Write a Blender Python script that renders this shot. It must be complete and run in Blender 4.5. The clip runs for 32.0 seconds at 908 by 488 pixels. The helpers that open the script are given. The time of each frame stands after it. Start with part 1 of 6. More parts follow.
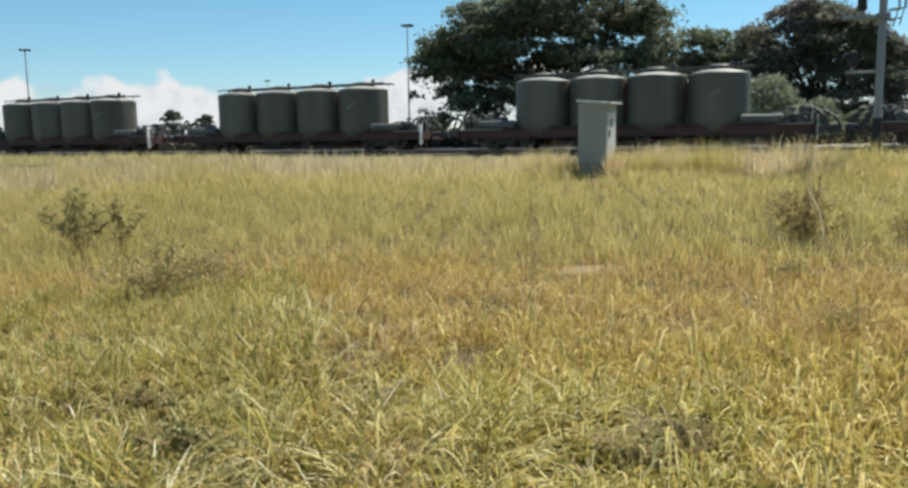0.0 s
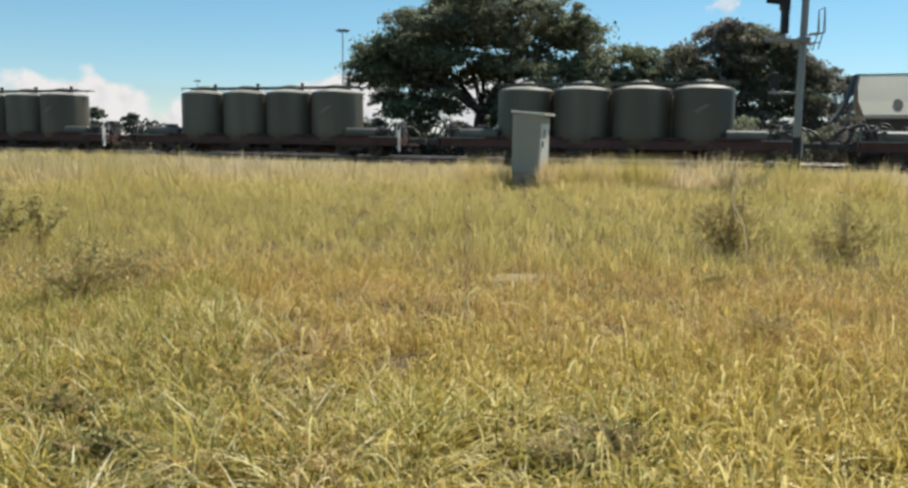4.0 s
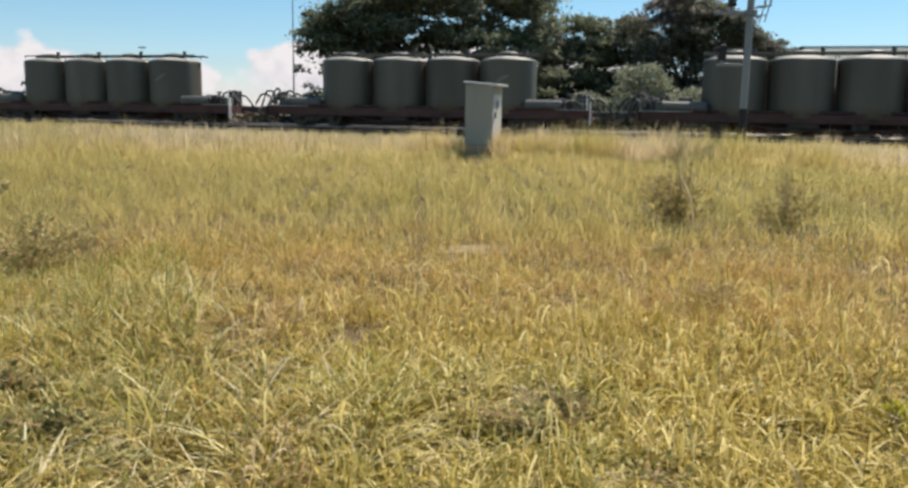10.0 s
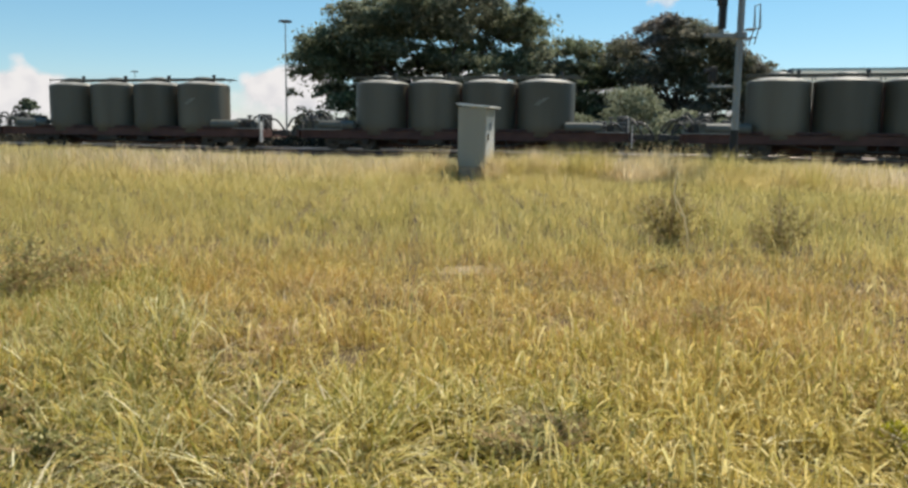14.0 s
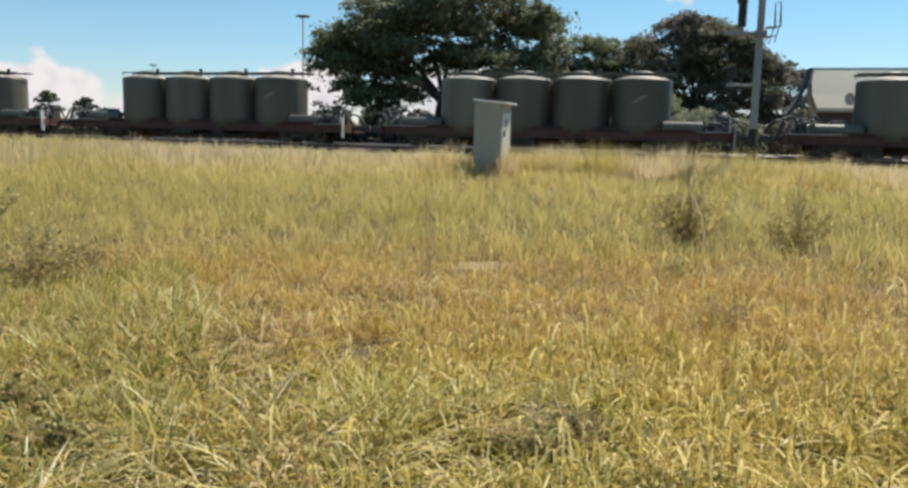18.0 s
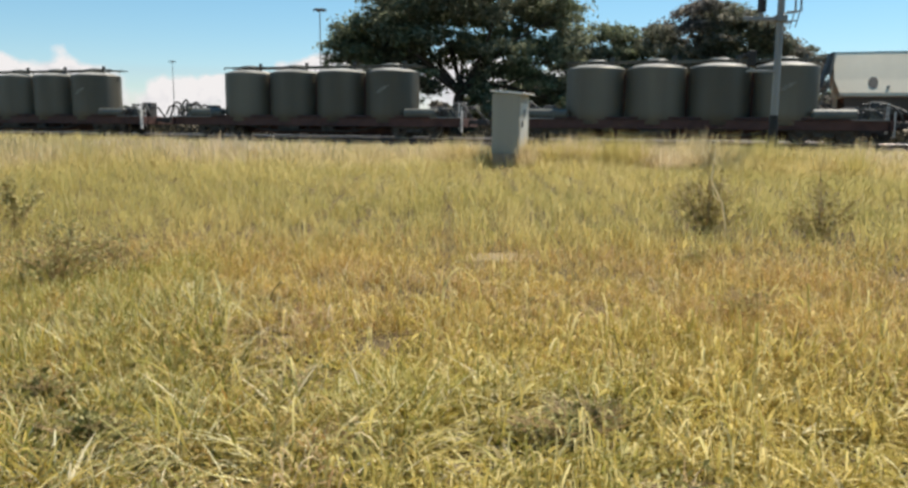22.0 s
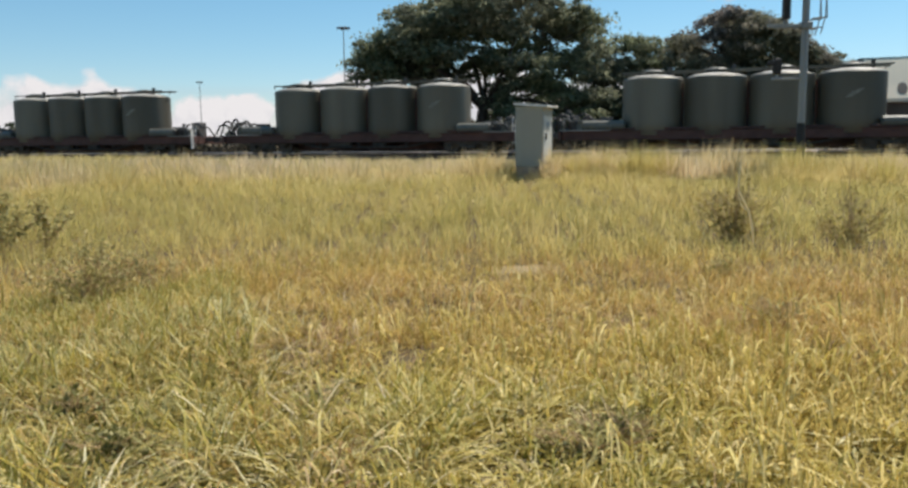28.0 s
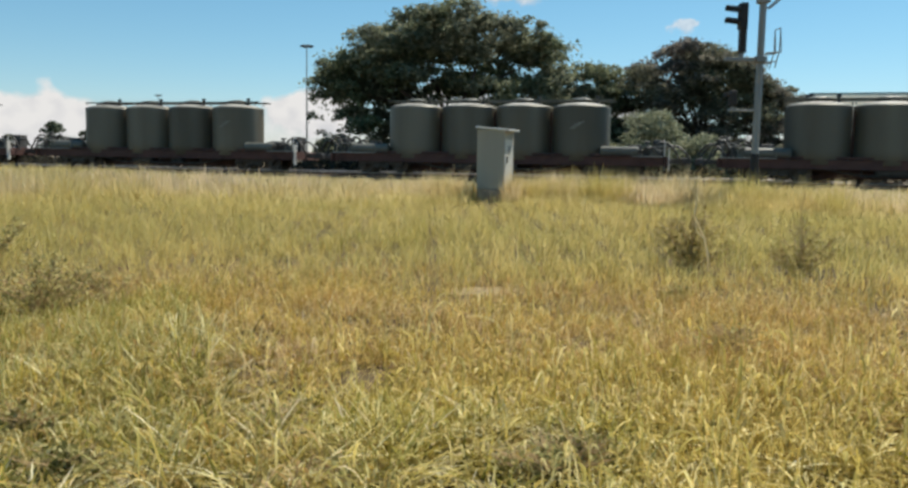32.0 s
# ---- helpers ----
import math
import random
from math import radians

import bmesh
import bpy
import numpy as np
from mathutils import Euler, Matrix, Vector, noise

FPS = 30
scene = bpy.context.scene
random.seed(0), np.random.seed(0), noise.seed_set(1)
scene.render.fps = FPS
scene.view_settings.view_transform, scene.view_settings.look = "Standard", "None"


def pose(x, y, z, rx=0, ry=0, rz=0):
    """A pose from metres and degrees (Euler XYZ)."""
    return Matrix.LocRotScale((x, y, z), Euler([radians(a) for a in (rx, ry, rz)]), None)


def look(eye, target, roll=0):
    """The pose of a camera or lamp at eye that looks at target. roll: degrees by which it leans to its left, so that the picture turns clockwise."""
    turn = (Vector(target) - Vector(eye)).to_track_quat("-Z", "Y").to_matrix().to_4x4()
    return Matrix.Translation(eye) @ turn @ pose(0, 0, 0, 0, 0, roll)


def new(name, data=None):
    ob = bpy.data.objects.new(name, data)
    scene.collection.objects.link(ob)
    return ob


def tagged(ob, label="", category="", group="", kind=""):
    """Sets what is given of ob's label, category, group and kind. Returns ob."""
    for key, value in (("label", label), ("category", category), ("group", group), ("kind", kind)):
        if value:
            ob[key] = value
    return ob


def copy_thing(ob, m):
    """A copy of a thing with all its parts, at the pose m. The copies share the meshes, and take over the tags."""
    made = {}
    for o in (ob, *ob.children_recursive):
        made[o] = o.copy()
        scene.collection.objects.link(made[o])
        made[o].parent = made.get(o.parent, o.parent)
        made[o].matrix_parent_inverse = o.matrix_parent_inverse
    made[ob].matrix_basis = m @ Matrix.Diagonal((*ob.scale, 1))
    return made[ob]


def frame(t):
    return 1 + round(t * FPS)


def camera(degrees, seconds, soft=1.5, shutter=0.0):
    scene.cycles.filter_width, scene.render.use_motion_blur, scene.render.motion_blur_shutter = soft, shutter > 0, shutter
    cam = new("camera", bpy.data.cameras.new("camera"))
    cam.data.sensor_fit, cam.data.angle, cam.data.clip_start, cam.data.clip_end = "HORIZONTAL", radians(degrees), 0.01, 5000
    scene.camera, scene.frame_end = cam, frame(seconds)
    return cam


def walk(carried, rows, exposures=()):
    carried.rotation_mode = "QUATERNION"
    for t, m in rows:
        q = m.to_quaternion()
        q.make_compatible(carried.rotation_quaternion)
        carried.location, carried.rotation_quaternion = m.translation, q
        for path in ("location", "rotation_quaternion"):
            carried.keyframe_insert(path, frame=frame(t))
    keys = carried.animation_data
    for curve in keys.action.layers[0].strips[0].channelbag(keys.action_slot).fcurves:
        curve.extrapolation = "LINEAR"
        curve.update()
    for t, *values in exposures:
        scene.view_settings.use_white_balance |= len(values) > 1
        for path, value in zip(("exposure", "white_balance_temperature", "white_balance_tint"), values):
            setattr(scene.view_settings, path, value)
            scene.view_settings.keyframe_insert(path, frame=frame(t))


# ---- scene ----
EYE = 1.55
cam = camera(59.2, 32.0, soft=2.8, shutter=0.0)
ROWS = [
    (0.0, 0.030, 0.001, 1.576, 5.874, -7.620, 0.932),
    (0.5, 0.027, 0.009, 1.562, 5.570, -6.954, 0.656),
    (1.0, 0.026, 0.015, 1.562, 5.108, -7.063, -0.055),
    (1.5, 0.013, 0.019, 1.554, 4.175, -7.406, -0.663),
    (2.0, 0.003, -0.018, 1.565, 3.442, -7.582, -0.676),
    (2.5, -0.001, -0.002, 1.556, 2.694, -7.290, -0.672),
    (3.0, 0.004, 0.012, 1.556, 2.129, -7.091, -0.786),
    (3.5, 0.003, 0.018, 1.554, 1.547, -6.980, -0.750),
    (5.5, 0.006, -0.003, 1.558, 0.670, -7.475, -0.941),
    (6.0, 0.007, -0.004, 1.563, 0.477, -6.682, -0.781),
    (6.5, -0.000, 0.005, 1.561, 0.761, -6.520, -0.682),
    (7.0, -0.001, 0.004, 1.556, 0.804, -6.400, -0.603),
    (7.5, 0.004, -0.005, 1.555, 1.303, -6.470, -0.221),
    (8.0, -0.021, 0.009, 1.557, 2.098, -7.823, -0.131),
    (8.5, -0.013, -0.002, 1.550, 2.457, -7.787, -0.123),
    (9.0, -0.004, 0.028, 1.541, 1.592, -9.639, -0.318),
    (9.5, 0.018, -0.022, 1.514, -1.184, -10.502, -1.263),
    (10.0, 0.008, -0.037, 1.578, -2.162, -9.144, -0.982),
    (10.5, -0.003, -0.029, 1.555, -2.344, -8.664, -1.087),
    (11.0, 0.006, -0.013, 1.561, -1.904, -8.931, -0.569),
    (11.5, -0.004, 0.015, 1.551, -2.565, -7.708, -1.703),
    (12.0, 0.003, -0.034, 1.562, -3.069, -8.230, -1.232),
    (12.5, 0.008, 0.014, 1.548, -2.835, -8.366, -1.327),
    (13.0, 0.010, -0.001, 1.564, -2.917, -7.979, -1.041),
    (13.5, 0.007, 0.032, 1.551, -3.042, -7.847, -0.923),
    (14.0, -0.007, -0.003, 1.562, -2.716, -7.537, -0.788),
    (14.5, -0.005, -0.004, 1.564, -2.816, -5.732, -0.918),
    (16.5, -0.008, 0.007, 1.541, -2.060, -6.504, -1.714),
    (17.0, -0.004, -0.012, 1.548, -1.849, -7.074, -1.552),
    (17.5, -0.002, 0.007, 1.538, -1.650, -7.685, -1.449),
    (18.0, -0.009, 0.022, 1.545, -1.593, -7.799, -1.400),
    (18.5, -0.007, -0.005, 1.549, -1.421, -8.124, -1.340),
    (19.0, -0.007, -0.014, 1.548, -1.193, -8.519, -1.063),
    (19.5, -0.008, -0.007, 1.548, -1.101, -8.546, -1.047),
    (20.0, -0.008, -0.002, 1.546, -0.913, -8.794, -0.939),
    (20.5, -0.009, -0.004, 1.546, -1.053, -8.782, -0.978),
    (21.0, -0.006, 0.007, 1.545, -0.979, -8.712, -0.974),
    (21.5, -0.004, -0.010, 1.555, -1.019, -8.574, -1.052),
    (22.0, -0.004, 0.013, 1.546, -0.309, -8.428, -0.497),
    (22.5, -0.002, -0.018, 1.548, -0.668, -7.561, -0.410),
    (23.0, 0.002, -0.003, 1.549, -0.563, -7.464, -0.583),
    (23.5, -0.001, -0.003, 1.547, -0.541, -6.551, 0.010),
    (24.0, -0.008, -0.002, 1.550, -0.709, -4.591, -0.038),
    (24.5, -0.002, -0.016, 1.547, -0.490, -4.033, 0.009),
    (26.5, 0.009, 0.000, 1.547, 0.582, -6.368, 0.075),
    (27.0, 0.006, 0.009, 1.544, 1.067, -6.860, 0.416),
    (27.5, 0.003, -0.005, 1.537, 1.274, -7.318, 0.494),
    (28.0, 0.007, 0.014, 1.537, 1.404, -7.403, 0.610),
    (28.5, 0.006, 0.003, 1.540, 1.449, -7.455, 0.472),
    (29.0, 0.004, 0.016, 1.538, 1.556, -7.485, 0.182),
    (29.5, 0.003, -0.005, 1.542, 1.488, -6.983, 0.256),
    (30.0, -0.009, -0.008, 1.537, 0.926, -7.185, 0.286),
    (30.5, -0.015, 0.006, 1.540, -1.139, -6.551, -0.569),
    (31.0, -0.021, 0.003, 1.535, -1.127, -6.458, -1.122),
    (31.5, -0.013, 0.004, 1.533, -1.135, -6.095, -1.042),
    (32.0, -0.012, 0.002, 1.533, -1.379, -5.875, -0.995),
]
EXPOSURES = [(0.0, 0.40, 6250, 8), (3.0, 0.39, 6560, 9), (6.0, 0.41, 6560, 12), (8.0, 0.39, 6560, 15), (10.0, 0.43, 6560, 15), (12.0, 0.37, 6560, 14), (13.0, 0.41, 6560, 11), (17.0, 0.42, 6560, 13), (20.0, 0.46, 6560, 14), (22.0, 0.46, 6560, 12), (23.5, 0.41, 6560, 11), (27.0, 0.33, 6500, 13), (28.0, 0.38, 6500, 13), (30.0, 0.38, 6500, 13), (32.0, 0.34, 6560, 9)]
walk(cam, [(t, pose(x, y, z, 90 + pitch, roll, yaw)) for t, x, y, z, yaw, pitch, roll in ROWS], EXPOSURES)

# ---- daylight ----
SUN_AZ, SUN_EL = 46.0, 59.0          # degrees right of straight ahead, and above the horizon
world = bpy.data.worlds.new("sky")
scene.world = world
world.use_nodes = True
wn = world.node_tree.nodes
sky = wn.new("ShaderNodeTexSky")
sky.sky_type, sky.sun_disc = "NISHITA", False
sky.sun_elevation, sky.sun_rotation = radians(SUN_EL), radians(SUN_AZ)
sky.air_density, sky.dust_density, sky.ozone_density = 1.0, 0.0, 2.6
tint = wn.new("ShaderNodeHueSaturation")
tint.inputs["Saturation"].default_value, tint.inputs["Hue"].default_value = 1.08, 0.472
world.node_tree.links.new(sky.outputs[0], tint.inputs["Color"])
cool = wn.new("ShaderNodeMix")
cool.data_type, cool.blend_type = "RGBA", "MULTIPLY"
cool.inputs["Factor"].default_value = 1.0
cool.inputs["B"].default_value = (0.87, 0.97, 1.09, 1)
world.node_tree.links.new(tint.outputs[0], cool.inputs["A"])
world.node_tree.links.new(cool.outputs["Result"], wn["Background"].inputs[0])
wn["Background"].inputs[1].default_value = 0.081
sun = new("sun", bpy.data.lights.new("sun", "SUN"))
sun.data.energy, sun.data.angle, sun.data.color = 5.0, radians(0.53), (1.0, 0.94, 0.82)
_a, _e = radians(SUN_AZ), radians(SUN_EL)
sun.matrix_world = look((60 * math.sin(_a), 60 * math.cos(_a), 70), (60 * math.sin(_a) - math.sin(_a) * math.cos(_e), 60 * math.cos(_a) - math.cos(_a) * math.cos(_e), 70 - math.sin(_e)))


# ---- materials ----
def shader(name):
    m = bpy.data.materials.new(name)
    m.use_nodes = True
    nt = m.node_tree
    return m, nt, nt.nodes, nt.links, nt.nodes["Principled BSDF"]


def ramp(nodes, stops, interp="LINEAR"):
    r = nodes.new("ShaderNodeValToRGB")
    r.color_ramp.interpolation = interp
    els = r.color_ramp.elements
    while len(els) < len(stops):
        els.new(0.5)
    for el, (p, c) in zip(els, stops):
        el.position, el.color = p, (*c, 1)
    return r


def surface(name, colour, rough=0.7, metal=0.0, spread=0.25, scale=6.0, fine=60.0, bump=0.15, dirt=None, dirt_amount=0.5, streak=False, vary=0.1):
    """Paint, metal, concrete or soil: colour noise at two scales, dirt, grain relief, a little change from object to object."""
    m, nt, N, K, b = shader(name)
    co = N.new("ShaderNodeTexCoord")
    src = co.outputs["Object"]
    if streak:
        mp = N.new("ShaderNodeMapping")
        mp.inputs["Scale"].default_value = (1.0, 1.0, 0.14)
        K.new(src, mp.inputs[0])
        big_src = mp.outputs[0]
    else:
        big_src = src
    n1, n2 = N.new("ShaderNodeTexNoise"), N.new("ShaderNodeTexNoise")
    n1.inputs["Scale"].default_value, n1.inputs["Detail"].default_value = scale, 5
    n2.inputs["Scale"].default_value, n2.inputs["Detail"].default_value = fine, 4
    K.new(big_src, n1.inputs["Vector"])
    K.new(src, n2.inputs["Vector"])
    lo = tuple(c * (1 - spread) for c in colour)
    hi = tuple(min(1, c * (1 + spread)) for c in colour)
    r1 = ramp(N, [(0.3, lo), (0.7, hi)])
    K.new(n1.outputs["Fac"], r1.inputs[0])
    out = r1.outputs[0]
    if dirt:
        r2 = ramp(N, [(0.45, (0, 0, 0)), (0.68, (dirt_amount,) * 3)])
        n3 = N.new("ShaderNodeTexNoise")
        n3.inputs["Scale"].default_value, n3.inputs["Detail"].default_value = scale * 0.45, 7
        K.new(big_src, n3.inputs["Vector"])
        K.new(n3.outputs["Fac"], r2.inputs[0])
        mx = N.new("ShaderNodeMix")
        mx.data_type = "RGBA"
        K.new(r2.outputs[0], mx.inputs["Factor"])
        K.new(out, mx.inputs["A"])
        mx.inputs["B"].default_value = (*dirt, 1)
        out = mx.outputs["Result"]
    if vary:
        oi = N.new("ShaderNodeObjectInfo")
        mr = N.new("ShaderNodeMapRange")
        mr.inputs["To Min"].default_value, mr.inputs["To Max"].default_value = 1 - vary, 1 + vary
        K.new(oi.outputs["Random"], mr.inputs["Value"])
        hs = N.new("ShaderNodeHueSaturation")
        K.new(mr.outputs[0], hs.inputs["Value"])
        K.new(out, hs.inputs["Color"])
        out = hs.outputs[0]
    K.new(out, b.inputs["Base Color"])
    b.inputs["Roughness"].default_value, b.inputs["Metallic"].default_value = rough, metal
    if bump:
        bp = N.new("ShaderNodeBump")
        bp.inputs["Strength"].default_value, bp.inputs["Distance"].default_value = bump, 0.02
        K.new(n2.outputs["Fac"], bp.inputs["Height"])
        K.new(bp.outputs[0], b.inputs["Normal"])
    return m


def foliage(name, stops, patch=None, patch_scale=0.3, pass_light=0.45, rough=0.6):
    """Leaves and blades: each island takes its own colour from the stops; patches of the second colour drift over the field."""
    m, nt, N, K, b = shader(name)
    g = N.new("ShaderNodeNewGeometry")
    r = ramp(N, stops)
    K.new(g.outputs["Random Per Island"], r.inputs[0])
    out = r.outputs[0]
    if patch:
        nz = N.new("ShaderNodeTexNoise")
        nz.inputs["Scale"].default_value, nz.inputs["Detail"].default_value = patch_scale, 4
        K.new(g.outputs["Position"], nz.inputs["Vector"])
        f = ramp(N, [(0.38, (0, 0, 0)), (0.62, (0.85,) * 3)])
        K.new(nz.outputs["Fac"], f.inputs[0])
        mx = N.new("ShaderNodeMix")
        mx.data_type = "RGBA"
        K.new(f.outputs[0], mx.inputs["Factor"])
        K.new(out, mx.inputs["A"])
        r2 = ramp(N, patch)
        K.new(g.outputs["Random Per Island"], r2.inputs[0])
        K.new(r2.outputs[0], mx.inputs["B"])
        out = mx.outputs["Result"]
    b.inputs["Roughness"].default_value = rough
    b.inputs["Specular IOR Level"].default_value = 0.04
    K.new(out, b.inputs["Base Color"])
    tr = N.new("ShaderNodeBsdfTranslucent")
    K.new(out, tr.inputs["Color"])
    ms = N.new("ShaderNodeMixShader")
    ms.inputs[0].default_value = pass_light
    K.new(b.outputs[0], ms.inputs[1])
    K.new(tr.outputs[0], ms.inputs[2])
    K.new(ms.outputs[0], N["Material Output"].inputs["Surface"])
    return m


M_silo = surface("silo_paint", (0.120, 0.106, 0.077), 0.5, 0.25, 0.16, 0.9, 30, 0.05, (0.182, 0.168, 0.130), 0.6, streak=True, vary=0.2)
# Roof colour lightened to stand in for sunlight on the silo tops.
M_sunlit_roof = surface("silo_top_paint", (0.165, 0.16, 0.14), 0.65, 0.0, 0.12, 1.4, 30, 0.1, (0.46, 0.44, 0.39), 0.75)
M_frame = surface("underframe_rust", (0.088, 0.040, 0.032), 0.8, 0.0, 0.3, 2.0, 40, 0.25, (0.130, 0.064, 0.050), 0.6)
M_black = surface("black_iron", (0.078, 0.074, 0.070), 0.65, 0.2, 0.3, 4, 60, 0.15)
M_pipe = surface("pipe_paint", (0.26, 0.26, 0.235), 0.55, 0.0, 0.2, 2, 40, 0.1, (0.16, 0.14, 0.12), 0.6)
M_receiver = surface("receiver_paint", (0.115, 0.115, 0.095), 0.5, 0.0, 0.2, 2, 40, 0.1, (0.17, 0.16, 0.13), 0.6)
# Leaf colour darkened to stand in for shadow from wagons and trees.
M_shaded_scrub = foliage("scrub_leaves", [(0.0, (0.030, 0.028, 0.022)), (0.6, (0.048, 0.045, 0.032)), (1.0, (0.075, 0.068, 0.052))], None, 0.3, 0.4)
M_white = surface("white_paint", (0.74, 0.73, 0.69), 0.6, 0.0, 0.08, 3, 50, 0.08, (0.42, 0.38, 0.31), 0.45)
M_hose = surface("hose_rubber", (0.058, 0.053, 0.047), 0.6, 0.0, 0.2, 6, 60, 0.1)
M_wheel = surface("wheel_steel", (0.10, 0.085, 0.075), 0.5, 0.6, 0.25, 5, 50, 0.1)
M_rail = surface("rail_steel", (0.10, 0.055, 0.042), 0.6, 0.3, 0.25, 3, 50, 0.1)
M_railhead = surface("rail_head", (0.46, 0.41, 0.37), 0.46, 0.8, 0.1, 3, 50, 0.05)
M_sleeper = surface("weathered_sleeper", (0.13, 0.10, 0.085), 0.85, 0.0, 0.2, 5, 40, 0.3)
M_ballast = surface("ballast", (0.078, 0.052, 0.043), 0.95, 0.0, 0.5, 9, 45, 0.9, vary=0)
M_cabinet = surface("cabinet_concrete", (0.34, 0.325, 0.275), 0.8, 0.0, 0.1, 2.2, 60, 0.25, (0.30, 0.275, 0.22), 0.5, streak=True)
# Door colour raised to paint in the sunlight on the cabinet's right face.
M_sunlit_door = surface("cabinet_door", (0.66, 0.64, 0.58), 0.55, 0.0, 0.08, 4, 60, 0.08, (0.45, 0.42, 0.36), 0.4)
M_plinth = surface("plinth_brown", (0.40, 0.29, 0.20), 0.9, 0.0, 0.3, 5, 50, 0.5)
M_mast = surface("galvanised_post", (0.29, 0.29, 0.28), 0.55, 0.35, 0.14, 3, 50, 0.08, (0.30, 0.28, 0.25), 0.4, streak=True)
M_foundation = surface("stained_concrete", (0.15, 0.105, 0.08), 0.9, 0.0, 0.3, 4, 50, 0.4, (0.24, 0.19, 0.15), 0.5)
M_tar = surface("tarred_foot", (0.024, 0.021, 0.020), 0.75, 0.0, 0.3, 5, 50, 0.2)
M_lens = surface("lamp_glass", (0.03, 0.03, 0.03), 0.1, 0.0, 0.1, 5, 50, 0.0)
M_bark = surface("bark", (0.085, 0.065, 0.05), 0.9, 0.0, 0.35, 3, 25, 0.8)
M_twig = surface("dry_twig", (0.42, 0.29, 0.14), 0.85, 0.0, 0.3, 6, 40, 0.3)
M_twig_dark = surface("brown_twig", (0.46, 0.35, 0.20), 0.85, 0.0, 0.3, 6, 40, 0.3)
M_bleached = foliage("bleached_stalk", [(0.0, (0.80, 0.70, 0.48)), (1.0, (0.92, 0.84, 0.62))], None, 0.3, 0.55)
M_tangle = surface("grey_dry_stems", (0.60, 0.47, 0.25), 0.85, 0.0, 0.3, 5, 40, 0.2)
M_smudge = surface("worn_emblem_paint", (0.21, 0.20, 0.17), 0.7, 0.0, 0.2, 5, 40, 0.05)
# Dark brown stands in for the shade below the hopper body.
M_shade_sheet = surface("brown_side_sheet", (0.115, 0.085, 0.062), 0.8, 0.0, 0.2, 1.5, 40, 0.1, (0.16, 0.13, 0.10), 0.5, streak=True)
M_soil = surface("bare_soil", (0.30, 0.23, 0.125), 0.95, 0.0, 0.2, 6, 60, 0.6, vary=0)
M_hopper = surface("hopper_paint", (0.90, 0.77, 0.57), 0.6, 0.0, 0.05, 0.8, 30, 0.04, (0.70, 0.60, 0.44), 0.6, streak=True, vary=0)

M_tree = foliage("tree_leaves", [(0.0, (0.115, 0.145, 0.076)), (0.5, (0.190, 0.222, 0.115)), (0.9, (0.290, 0.312, 0.175)), (1.0, (0.46, 0.45, 0.32))], [(0.0, (0.145, 0.156, 0.115)), (1.0, (0.285, 0.292, 0.220))], 0.16, 0.48, 0.55)
M_tree_dusky = foliage("dusky_leaves", [(0.0, (0.132, 0.120, 0.112)), (0.6, (0.225, 0.203, 0.176)), (1.0, (0.38, 0.34, 0.31))], [(0.0, (0.115, 0.138, 0.078)), (1.0, (0.240, 0.250, 0.150))], 0.2, 0.48, 0.55)
M_palebush = foliage("pale_bush_leaves", [(0.0, (0.192, 0.208, 0.128)), (0.6, (0.304, 0.320, 0.208)), (1.0, (0.440, 0.448, 0.336))], None, 0.3, 0.35)
M_weed = foliage("weed_leaves", [(0.0, (0.225, 0.200, 0.075)), (0.6, (0.430, 0.380, 0.155)), (1.0, (0.76, 0.66, 0.34))], None, 0.3, 0.55, 0.8)
M_dusty = foliage("dusty_leaves", [(0.0, (0.250, 0.235, 0.085)), (0.6, (0.50, 0.46, 0.20)), (1.0, (0.82, 0.75, 0.41))], None, 0.3, 0.45, 0.8)
# Darker leaf green paints in the shadow between the stems.
M_shade_sprig = foliage("dark_weed_leaves", [(0.0, (0.105, 0.100, 0.030)), (0.55, (0.260, 0.240, 0.085)), (1.0, (0.66, 0.59, 0.30))], None, 0.3, 0.45, 0.8)
M_flower = foliage("yellow_flowers", [(0.0, (0.32, 0.31, 0.03)), (1.0, (0.58, 0.53, 0.05))], None, 0.3, 0.4, 0.8)
M_fresh = foliage("fresh_grass", [(0.0, (0.150, 0.150, 0.030)), (0.5, (0.390, 0.360, 0.090)), (1.0, (0.72, 0.65, 0.33))], None, 0.3, 0.5)
M_thorn = foliage("thorny_weed_leaves", [(0.0, (0.150, 0.115, 0.035)), (0.6, (0.330, 0.270, 0.090)), (1.0, (0.66, 0.54, 0.24))], None, 0.3, 0.4)
STRAW = [(0.0, (0.370, 0.225, 0.050)), (0.35, (0.560, 0.385, 0.100)), (0.7, (0.710, 0.530, 0.160)), (1.0, (0.870, 0.745, 0.320))]
GREEN = [(0.0, (0.105, 0.090, 0.014)), (0.35, (0.265, 0.220, 0.038)), (0.7, (0.600, 0.485, 0.105)), (1.0, (0.940, 0.800, 0.380))]
PALE = [(0.0, (0.515, 0.408, 0.132)), (0.5, (0.605, 0.490, 0.178)), (1.0, (0.715, 0.602, 0.272))]
SAGE = [(0.0, (0.415, 0.358, 0.112)), (0.6, (0.500, 0.435, 0.148)), (1.0, (0.610, 0.530, 0.210))]
RUSTY = [(0.0, (0.385, 0.215, 0.085)), (0.5, (0.590, 0.385, 0.170)), (1.0, (0.800, 0.625, 0.330))]
